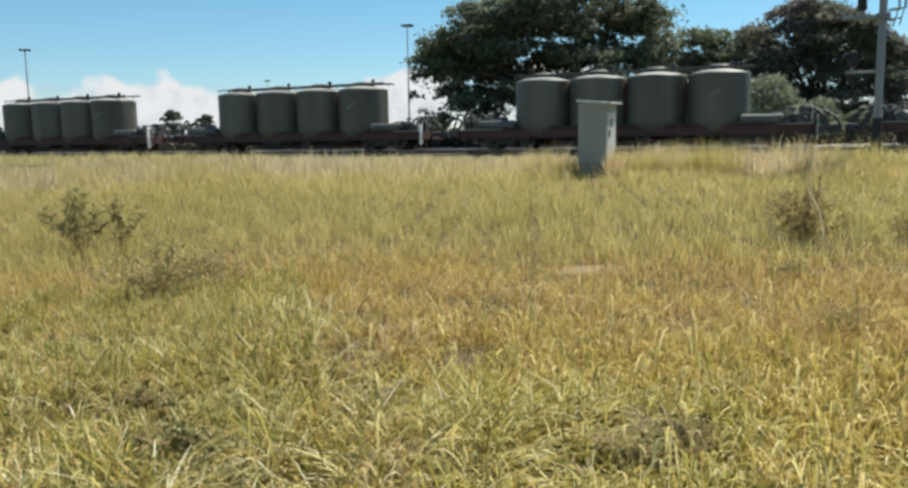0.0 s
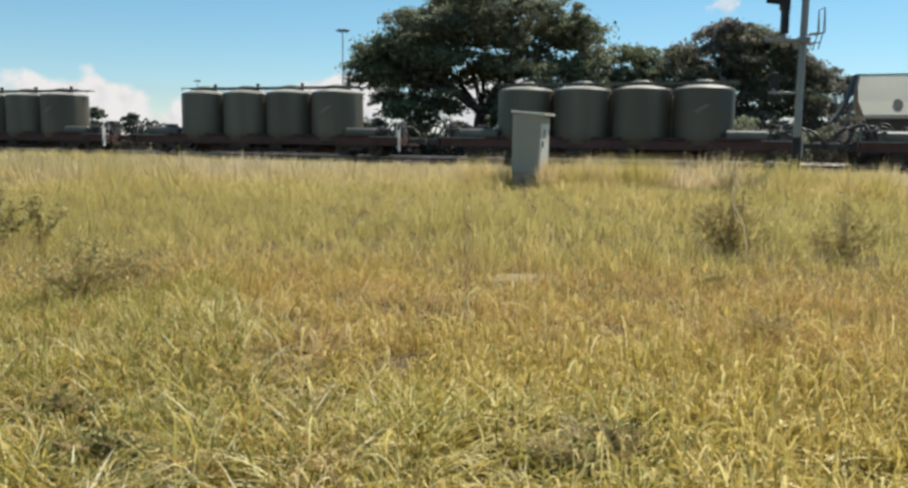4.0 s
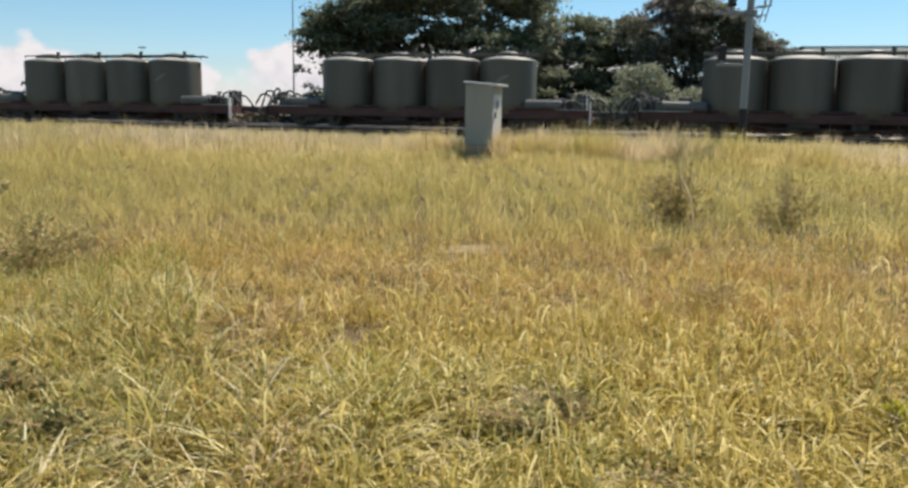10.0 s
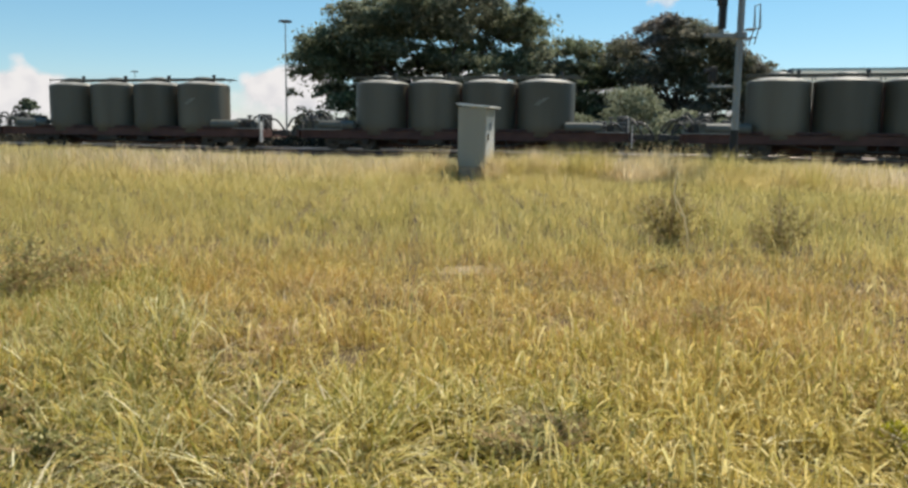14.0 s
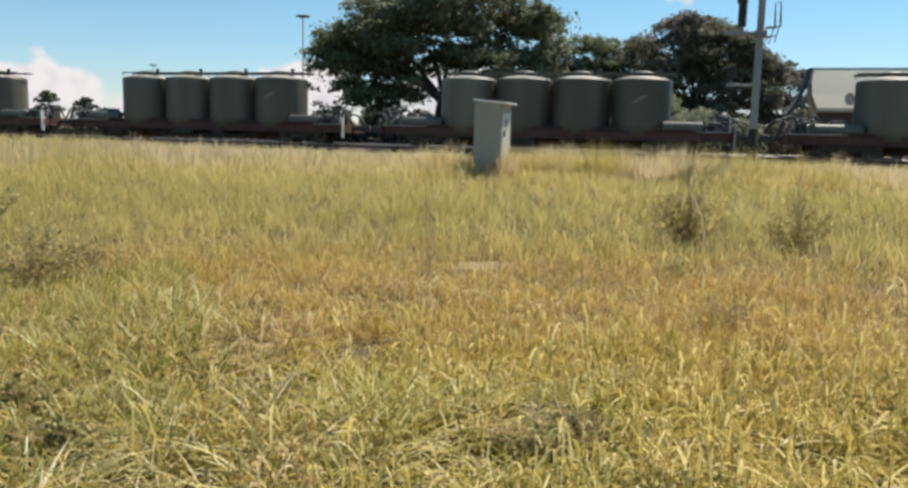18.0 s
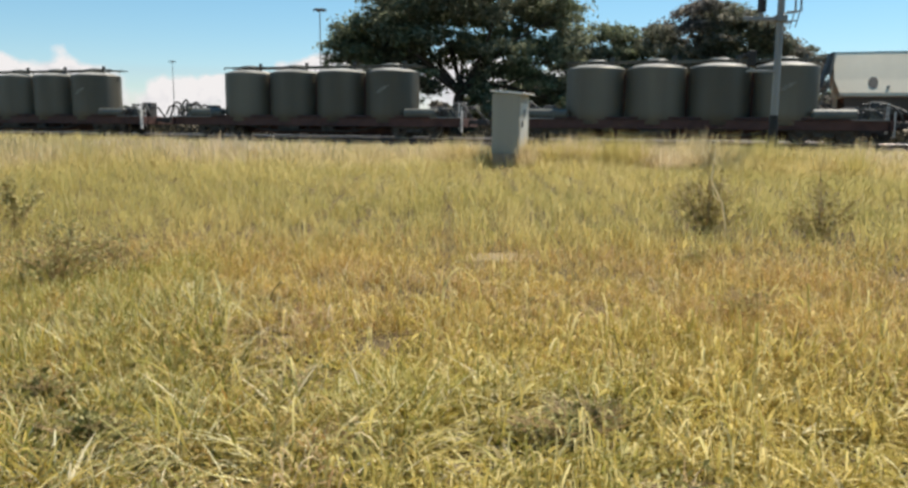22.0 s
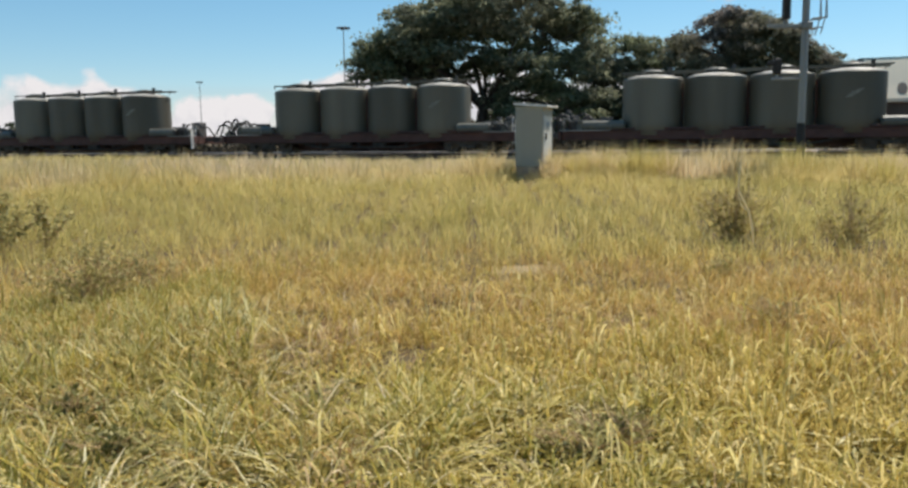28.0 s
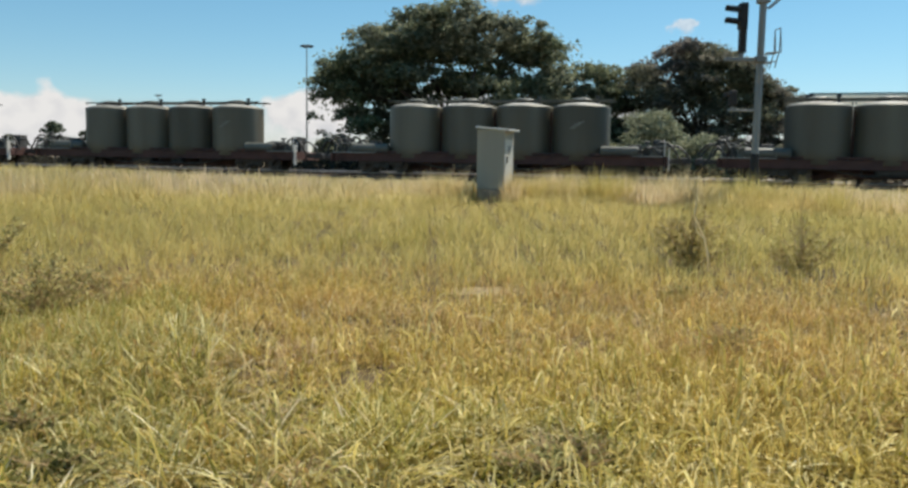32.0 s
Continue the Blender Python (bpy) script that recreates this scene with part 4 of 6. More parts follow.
# ---- trees and bushes ----
def leaf_mesh(name, centres, radii, count, size, rnd, droop=0.0, shell=0.55):
    """Leaves strewn through many clumps: bent four-cornered leaves, most of them near the clumps' skins."""
    n = count
    centres, radii = np.array(centres), np.array(radii)
    wgt = radii[:, 0] * radii[:, 1]
    k = rnd.choice(len(centres), n, p=wgt / wgt.sum())
    v = rnd.normal(size=(n, 3))
    v /= np.linalg.norm(v, axis=1)[:, None]
    rr = (shell + (1 - shell) * rnd.random(n)) * (1 + 0.12 * rnd.normal(size=n))
    p = centres[k] + v * radii[k] * rr[:, None]
    a = rnd.normal(size=(n, 3)) + v * 0.8
    a[:, 2] -= droop
    a /= np.linalg.norm(a, axis=1)[:, None]
    b = np.cross(a, rnd.normal(size=(n, 3)))
    b /= np.linalg.norm(b, axis=1)[:, None]
    c = np.cross(a, b)
    s = size * (0.6 + 0.8 * rnd.random(n))[:, None]
    co = np.stack([p - a * s, p + b * s * 0.5 + c * s * 0.12, p + a * s, p - b * s * 0.5 + c * s * 0.12], 1).reshape(-1, 3)
    i = np.arange(n * 4).reshape(n, 4)
    corners = np.stack([i[:, 0], i[:, 1], i[:, 2], i[:, 0], i[:, 2], i[:, 3]], 1).reshape(-1)
    return raw_mesh(name, co, corners, np.arange(0, len(corners), 3))


def pad_leaves(name, centres, radii, count, size, rnd):
    """Leaves on flat pads of twigs: most lie level on the pads' tops, a few hang below."""
    centres, radii = np.array(centres), np.array(radii)
    wgt = radii[:, 0] * radii[:, 1]
    k = rnd.choice(len(centres), count, p=wgt / wgt.sum())
    v = rnd.normal(size=(count, 3))
    v /= np.linalg.norm(v, axis=1)[:, None]
    flip = (v[:, 2] < 0) & (rnd.random(count) < 0.45)
    v[flip, 2] *= -1
    # each pad is cut into knots of leaves, with air between them
    knots = rnd.normal(size=(len(centres), 9, 3))
    knots /= np.linalg.norm(knots, axis=2)[:, :, None]
    knots[:, :, 2] = np.abs(knots[:, :, 2]) * 1.2 - 0.35
    pick = knots[k, rnd.integers(0, 9, count)]
    loose = (rnd.random(count) < 0.25)[:, None]
    p = np.where(loose, v * (0.5 + 0.6 * rnd.random(count))[:, None], pick * 0.72 + v * 0.36 * rnd.random(count)[:, None] ** 0.5)
    p = centres[k] + p * radii[k]
    up = rnd.normal(size=(count, 3)) * 0.55 + v * 0.5
    up[:, 2] += 0.75
    up /= np.linalg.norm(up, axis=1)[:, None]
    a = np.cross(up, rnd.normal(size=(count, 3)))
    a /= np.linalg.norm(a, axis=1)[:, None]
    b = np.cross(up, a)
    s = size * (0.55 + 0.9 * rnd.random(count))[:, None]
    co = np.stack([p - a * s, p + b * s * 0.45 - up * s * 0.1, p + a * s - up * s * 0.2, p - b * s * 0.45 - up * s * 0.1], 1).reshape(-1, 3)
    i = np.arange(count * 4).reshape(count, 4)
    corners = np.stack([i[:, 0], i[:, 1], i[:, 2], i[:, 0], i[:, 2], i[:, 3]], 1).reshape(-1)
    return raw_mesh(name, co, corners, np.arange(0, len(corners), 3))


def build_tree(x, y, rx, ry, top, low, clumps, leaves, size, material, label, seed, trunk_r=0.45, name="tree", fork=None, profile=None, lean=0.0, group="trees behind the railway", gaps=(), hang=()):
    rnd = np.random.default_rng(seed)
    rp = random.Random(seed)
    z = float(ground_z(x, y))
    t = thing(name, pose(x, y, z), label, "tree" if name == "tree" else "bush", group)
    cs, rs = [], []
    h = top - z
    tries = 0
    while len(cs) < clumps and tries < 8000:
        tries += 1
        u = rnd.uniform(-1, 1)
        v = rnd.uniform(-1, 1)
        if u * u + v * v > 1:
            continue
        edge = math.sqrt(max(0.0, 1 - u * u * 0.96 - v * v * 0.9))
        lid = (profile(u) if profile else edge) * h
        foot = low(u, v) if callable(low) else low
        w = rnd.random() ** 0.6
        cz = foot + (lid - foot) * w
        r = h * (rnd.uniform(0.07, 0.13) if name == "tree" else rnd.uniform(0.12, 0.21))
        cz = min(cz, lid - r * 0.7)
        if cz < foot - 0.2:
            continue
        if any(math.hypot(u * (rx - r * 0.8) - gx, cz - gz) < gr + r * 0.4 for gx, gz, gr in gaps):
            continue
        cs.append((u * (rx - r * 0.8), v * (ry - r * 0.8), cz))
        rs.append((r * 1.35, r * 1.35, r * 0.72) if name == "tree" else (r * 1.25, r * 1.25, r * 0.8))
    for hx, hy, hz, hr in hang:
        cs.append((hx, hy, hz))
        rs.append((hr, hr, hr * 0.75))
    me = pad_leaves("crown", cs, rs, leaves, size, rnd) if name == "tree" else leaf_mesh("crown", cs, rs, leaves, size, rnd)
    me.materials.append(material)
    cr = new("crown", me)
    cr.parent = t
    bm = B()
    fz = fork or h * 0.3
    tube(bm, [(0, 0, -0.3), (0.05, 0, fz * 0.3), (lean * 0.5, 0.1, fz * 0.7), (lean, 0.1, fz)], [trunk_r * 1.35, trunk_r, trunk_r * 0.9, trunk_r * 0.8], 12)
    part("trunk", bm, M_bark, t)
    for i in range(min(len(cs), 16)):
        c = cs[(i * 7) % len(cs)]
        bm = B()
        p0 = Vector((lean, 0.1, fz * rp.uniform(0.75, 1.0)))
        p3 = Vector(c)
        mid = p0.lerp(p3, 0.5) + Vector((rp.uniform(-0.5, 0.5), rp.uniform(-0.5, 0.5), rp.uniform(0.1, 0.9)))
        q = p0.lerp(mid, 0.5) + Vector((0, 0, 0.15))
        k = trunk_r * rp.uniform(0.35, 0.6)
        tube(bm, [p0, q, mid, mid.lerp(p3, 0.5), p3], [k, k * 0.8, k * 0.6, k * 0.35, k * 0.15], 7)
        part("limb", bm, M_bark, t)
    return t


def big_profile(u):
    pts = [(-1.0, 0.42), (-0.95, 0.58), (-0.75, 0.74), (-0.5, 0.92), (-0.2, 0.95), (0.12, 1.0), (0.45, 0.94), (0.9, 0.85), (1.0, 0.62)]
    return float(np.interp(u, [p[0] for p in pts], [p[1] for p in pts]))


def second_profile(u):
    pts = [(-1.0, 0.68), (-0.85, 0.80), (-0.6, 0.92), (-0.25, 1.0), (0.05, 0.95), (0.3, 0.85), (0.6, 0.74), (1.0, 0.6)]
    return float(np.interp(u, [p[0] for p in pts], [p[1] for p in pts]))


def big_low(u, v):
    return 4.4 if -0.11 < u < 0.11 else 1.5


build_tree(0.4, 62.0, 10.6, 7.0, 13.0, big_low, 215, 88000, 0.18, M_tree, "broad dark green shade tree behind the railway", 11, 0.42, fork=4.2, profile=big_profile, lean=0.5, gaps=((-1.1, 7.8, 0.6), (0.4, 7.9, 0.25), (-0.4, 5.0, 0.55), (-2.2, 2.7, 0.2), (-8.0, 5.0, 0.25), (-8.7, 3.2, 0.2), (-6.7, 2.5, 0.2)),
           hang=((-9.4, 0, 5.6, 0.95), (-9.6, 0, 4.2, 0.75), (-9.2, 0.5, 2.9, 0.6), (-7.6, 0, 4.1, 0.9), (-7.3, -0.5, 3.0, 0.8), (-6.3, 0, 4.5, 1.0), (-5.7, 0.5, 3.1, 1.0), (-4.6, 0, 2.4, 0.9), (-4.2, 0, 4.0, 1.1), (-3.2, 0, 2.8, 0.9), (3.4, 0, 3.6, 1.2), (5.0, 0.5, 3.0, 1.2), (6.8, 0, 3.4, 1.3), (8.4, 0, 4.0, 1.2)))
build_tree(20.9, 63.0, 6.9, 5.0, 11.3, 1.0, 200, 64000, 0.16, M_tree_dusky, "dusky purple-green spreading tree behind the railway", 12, 0.3, profile=second_profile)
build_tree(12.6, 66.0, 5.8, 4.2, 10.2, 0.9, 150, 40000, 0.15, M_tree, "dark green tree between two larger ones", 13, 0.25)
build_tree(28.2, 64.0, 3.0, 3.0, 8.2, 1.0, 40, 15000, 0.14, M_tree_dusky, "low dusky tree at the end of the row", 14, 0.18)
for bx, by, r, tp, sd in ((13.4, 49.5, 2.6, 5.2, 21), (16.4, 50.0, 2.1, 3.8, 22), (10.6, 51.0, 1.8, 3.4, 23), (19.5, 51.0, 2.0, 3.1, 24), (23.5, 53.0, 2.4, 3.3, 25)):
    build_tree(bx, by, r, r * 0.8, tp, 0.2, 44, 6500, 0.11, M_palebush if sd != 25 else M_tree_dusky, "pale grey-green bush beside the siding" if sd != 25 else "dull green bush beside the siding", sd, 0.08, "bush", group="bushes by the siding")
# a low dark hedge line under the trees
for i, (bx, tp) in enumerate(((-8.5, 3.4), (-4.5, 3.4), (-1.0, 3.6), (2.2, 4.2), (4.5, 5.4), (6.6, 5.8), (8.6, 6.2), (10.9, 6.0), (13.2, 5.2), (15.5, 5.2), (18.5, 5.0), (25.0, 4.2), (31.5, 4.6), (35.5, 3.6))):
    build_tree(bx, 67.0 + (i % 3), 2.6, 1.8, tp, 0.2, 24, 3000, 0.21, M_tree if i % 2 else M_tree_dusky, "dark green undergrowth bush below the trees", 31 + i, 0.1, "bush", group="undergrowth below the trees")
# far trees on the plain
for i, (az, el, dist, r) in enumerate(((-25.0, 2.15, 160, 3.1), (-22.8, 2.0, 165, 2.9), (-27.6, 1.3, 175, 4.0), (-21.6, 1.3, 170, 2.2), (-30.4, 1.4, 180, 5.0), (-33.5, 1.5, 170, 4.5), (-36.5, 1.6, 175, 6.0), (-16.6, 0.9, 190, 3.0), (-13.9, 1.0, 190, 4.0))):
    x, y, z = at_az(az, dist)
    build_tree(x, y, r, r, EYE + dist * math.tan(radians(el)), 0.8, 26, 1600, 0.38, M_hazy_tree, "small dark green tree far off on the plain", 51 + i, 0.2, group="far trees")


def build_weed(x, y, r, h, material, label, seed, leaves=900, size=0.022, stems=22, name="weed"):
    """A stiff, many-stemmed weed: thin stems fanning out of one root, with small leaves along them."""
    rnd = np.random.default_rng(seed)
    rp = random.Random(seed)
    z = float(ground_z(x, y))
    t = thing(name, pose(x, y, z), label, "weed", "weeds in the field")
    tips, rads = [], []
    for i in range(stems):
        a = rp.uniform(0, 2 * math.pi)
        k = rp.uniform(0.05, 1.0)
        hh = h * rp.uniform(0.5, 1.0) * (1 - 0.40 * k)
        pts = [(0.02 * math.cos(a), 0.02 * math.sin(a), -0.03), (r * k * 0.35 * math.cos(a), r * k * 0.35 * math.sin(a), hh * 0.5), (r * k * 0.8 * math.cos(a + 0.2), r * k * 0.8 * math.sin(a + 0.2), hh * 0.85), (r * k * math.cos(a + 0.3), r * k * math.sin(a + 0.3), hh)]
        bm = B()
        tube(bm, pts, [0.006, 0.004, 0.003, 0.0015], 5)
        for j in range(4):
            u = rp.uniform(0.4, 0.95)
            p = Vector(pts[1]).lerp(Vector(pts[3]), u)
            b = a + rp.uniform(-1.5, 1.5)
            tube(bm, [p, p + Vector((0.10 * math.cos(b), 0.10 * math.sin(b), 0.05)) * rp.uniform(0.6, 1.5)], [0.003, 0.001], 4)
        part("stem", bm, M_twig, t)
        for u in (0.62, 0.82, 0.94, 1.0):
            p = Vector(pts[0]).lerp(Vector(pts[1]), u / 0.5) if u < 0.5 else Vector(pts[1]).lerp(Vector(pts[3]), (u - 0.5) / 0.5)
            tips.append(tuple(p))
            rads.append((0.08, 0.08, 0.07))
    me = leaf_mesh("leaves", tips, rads, leaves, size, rnd, shell=0.1)
    me.materials.append(material)
    o = new("leaves", me)
    o.parent = t
    return t


def build_spire(x, y, r, h, label, seed, stems=30, leafy=7, bleached=True):
    """A thorny weed: a low wide bush of wiry stems fanning out of the root, with a thin leader standing above it."""
    rnd = np.random.default_rng(seed)
    rp = random.Random(seed)
    t = thing("weed", pose(x, y, float(ground_z(x, y))), label, "weed", "weeds in the field")
    tips, rads = [], []
    for k, top in enumerate((h, h * 0.74, h * 0.66)):
        sx, sy = (0.0, 0.02) if k == 0 else (rp.uniform(-0.3, 0.3) * r, rp.uniform(-0.2, 0.2) * r)
        pts = [Vector((0.3 * sx, 0.3 * sy, -0.03)), Vector((0.7 * sx + 0.02, 0.6 * sy, top * 0.4)), Vector((sx - 0.02, sy, top * 0.75)), Vector((1.1 * sx + 0.02, sy, top))]
        bm = B()
        tube(bm, pts, [0.007, 0.006, 0.004, 0.002], 6)
        for _ in range(9):
            u, a = rp.uniform(0.35, 0.95), rp.uniform(0, 2 * math.pi)
            q = pts[1].lerp(pts[3], (u - 0.35) / 0.6)
            e = q + Vector((math.cos(a), math.sin(a), rp.uniform(0.3, 1.0))) * rp.uniform(0.05, 0.20) * (1.15 - u)
            tube(bm, [q, e], [0.003, 0.001], 4)
            tips.append(tuple(e))
            rads.append((0.03, 0.03, 0.035))
        part("stem", bm, M_twig, t)
    for i in range(stems):
        a, k = rp.uniform(0, 2 * math.pi), rp.uniform(0.15, 1.0)
        p0 = Vector((rp.uniform(-0.05, 0.05), rp.uniform(-0.05, 0.05), -0.02))
        p2 = Vector((r * k * math.cos(a), r * k * math.sin(a), h * (0.66 - 0.36 * k * k) * rp.uniform(0.4, 1.15)))
        p1 = p0.lerp(p2, 0.5) + Vector((0, 0, h * rp.uniform(-0.04, 0.07)))
        bm = B()
        tube(bm, [p0, p1, p2], [0.004, 0.003, 0.001], 4)
        for _ in range(5):
            q, c = p1.lerp(p2, rp.random()), a + rp.uniform(-1.5, 1.5)
            e = q + Vector((math.cos(c), math.sin(c), rp.uniform(0.2, 1.3))) * rp.uniform(0.06, 0.20)
            tube(bm, [q, e], [0.003, 0.001], 4)
            tips.append(tuple(q.lerp(e, 0.6)))
            rads.append((0.04, 0.04, 0.045))
        part("branch", bm, M_twig if rp.random() < 0.4 else M_twig_dark, t)
        for u in (0.3, 0.5, 0.75):
            tips.append(tuple(p0.lerp(p2, u)))
            rads.append((0.06, 0.06, 0.05))
    me = leaf_mesh("leaves", tips, rads, len(tips) * leafy, 0.017, rnd, shell=0.1)
    me.materials.append(M_thorn)
    o = new("leaves", me)
    o.parent = t
    if bleached:
        bm = B()
        f = -0.50
        tube(bm, [(0.06, f, -0.03), (0.04, f, 0.20), (0.0, f + 0.02, 0.40), (-0.12, f + 0.06, 0.66), (-0.09, f + 0.1, 0.90), (-0.07, f + 0.12, 1.14)], [0.014, 0.013, 0.012, 0.010, 0.006, 0.003], 6)
        tube(bm, [(0.0, f + 0.02, 0.40), (-0.09, f + 0.03, 0.48), (-0.12, f + 0.06, 0.66)], [0.009, 0.008, 0.005], 5)
        part("dead_stalk", bm, M_bleached, t, "bleached dead forked stalk")
    return t


x, y, z = at_az(18.0, 10.1)
build_spire(x, y, 0.52, 1.05, "spiky grey-brown thorny weed standing above the grass", 71, 44, 7)
x, y, z = at_az(25.0, 10.2)
build_spire(x, y, 0.36, 1.0, "thin brownish weed bush in tall grass", 72, 30, 4, False)
x, y, z = at_az(-31.2, 11.1)
build_weed(x, y, 0.54, 1.0, M_weed, "dark leafy weed bush in the grass", 73, 1500, 0.028, 32)
x, y, z = at_az(-28.5, 11.0)
build_weed(x, y, 0.42, 0.86, M_weed, "small dark weed with brown stems", 74, 480, 0.026, 18)
x, y, z = at_az(-26.2, 7.75)
build_weed(x, y, 0.66, 0.64, M_weed, "low grey-green weed patch with dry heads", 75, 1300, 0.021, 50)
x, y, z = at_az(-22.3, 7.8)
build_weed(x, y, 0.36, 0.52, M_weed, "low grey-green weed with dry heads", 76, 240, 0.019, 16)


def build_tangle(x, y, r, h, label, seed, stems=46, leaves=160):
    """A collapsed dry weed: grey-brown stems arching every way over a dark hollow, with a few curled leaves left."""
    rp = random.Random(seed)
    rnd = np.random.default_rng(seed)
    t = thing("dry_weed", pose(x, y, float(ground_z(x, y))), label, "weed", "collapsed dry weeds")
    tips = []
    for i in range(stems):
        a, k = rp.uniform(0, 2 * math.pi), rp.uniform(0.25, 1.0)
        b = a + rp.uniform(-0.9, 0.9)
        p0 = Vector((0.25 * r * rp.uniform(-1, 1), 0.25 * r * rp.uniform(-1, 1), -0.02))
        p2 = Vector((r * k * math.cos(a), r * k * math.sin(a), h * rp.uniform(0.1, 0.9)))
        p1 = p0.lerp(p2, 0.5) + Vector((0.05 * math.cos(b), 0.05 * math.sin(b), h * rp.uniform(0.3, 0.9)))
        p3 = p2 + Vector((math.cos(b), math.sin(b), rp.uniform(-0.7, 0.2))) * rp.uniform(0.03, 0.12)
        pts = [p0]
        for u in (0.33, 0.66, 1.0):
            pts.append(p0 * (1 - u) ** 2 + p1 * 2 * u * (1 - u) + p2 * u * u)
        pts.append(p3)
        w = rp.uniform(0.0022, 0.0045)
        bm = B()
        tube(bm, pts, [w, w, w * 0.8, w * 0.7, w * 0.4], 5)
        part("stem", bm, M_tangle if rp.random() < 0.7 else M_twig, t)
        tips.append(tuple(pts[3]))
    me = leaf_mesh("leaves", tips, [(0.04, 0.04, 0.03)] * len(tips), leaves, 0.017, rnd, shell=0.1)
    me.materials.append(M_dusty)
    o = new("leaves", me)
    o.parent = t
    return t


for az, dist, r, h, sd, lb in ((9.8, 3.85, 0.26, 0.20, 77, "collapsed grey-brown dry weed over a dark hollow"), (-11.6, 4.25, 0.36, 0.22, 78, "tangle of dry grey stems over bare litter"), (-27.0, 3.45, 0.30, 0.20, 82, "low dry weed with grey stems among green blades"), (-20.0, 3.2, 0.28, 0.18, 83, "flattened dry weed among green blades"), (16.5, 3.1, 0.25, 0.16, 84, "flattened dry weed among khaki leaves")):
    x, y, z = at_az(az, dist)
    build_tangle(x, y, r, h, lb, sd)
for az, dist, r, h, sd, n in ((8.8, 3.6, 0.26, 0.22, 85, 520), (-13.6, 3.75, 0.22, 0.18, 87, 420), (21.0, 6.3, 0.30, 0.26, 88, 260), (-6.5, 3.35, 0.24, 0.20, 89, 500)):
    x, y, z = at_az(az, dist)
    build_weed(x, y, r, h, M_dusty, "low grey-green leafy weed in the trampled grass", sd, n, 0.017, 34)
# these weeds carry the shadow of the grass gaps in their leaf colour
for az, dist, r, h, sd, n in ((-25.4, 3.75, 0.30, 0.26, 86, 900), (-11.9, 4.1, 0.26, 0.20, 92, 520), (10.4, 3.75, 0.20, 0.18, 93, 420), (-27.6, 4.5, 0.22, 0.24, 94, 420)):
    x, y, z = at_az(az, dist)
    build_weed(x, y, r, h, M_shade_sprig, "green leafy weed, leaves darkened for shadow in a grass gap", sd, n, 0.022, 30)
x, y, z = at_az(17.6, 8.0)
build_weed(x, y, 0.22, 0.22, M_weed, "small dark weed in short grass", 79, 300, 0.022, 14)
x, y, z = at_az(34.2, 4.25)
yellow = build_weed(x, y, 0.20, 0.14, M_fresh, "small green weed with yellow-green flowers", 80, 320, 0.022, 14)
rb = random.Random(81)
me = leaf_mesh("blossom", [(rb.uniform(-0.24, 0.24), rb.uniform(-0.14, 0.14), rb.uniform(0.12, 0.17)) for _ in range(14)], [(0.05, 0.05, 0.035)] * 14, 520, 0.013, np.random.default_rng(81))
me.materials.append(M_flower)
fl = tagged(new("blossom", me), "tiny bright yellow flower heads", kind="stuff")
fl.parent = yellow


# ---- grass ----
def low_by_rails(x, y):
    """Height factor by bearing from the eye, shaped to fit the camera's view: short towards the rails in the middle
    stretch and round the signal's foot, tall elsewhere.
    """
    az, d = np.degrees(np.arctan2(x, y)), NX * x + NY * y
    w = smooth01((az + 24) / 9) * (1 - smooth01((az - 16) / 8)) * (y > 0)
    foot = ((x - 7.75) / 0.75) ** 2 + ((y - 19.0) / 1.3) ** 2
    side = 1 - 0.24 * smooth01((az - 20) / 5) * (d > 16)
    return side * (1 - 0.62 * w * np.clip((d - 21) / 11, 0, 1)) * np.clip(0.8 * foot, 0.92, 1)


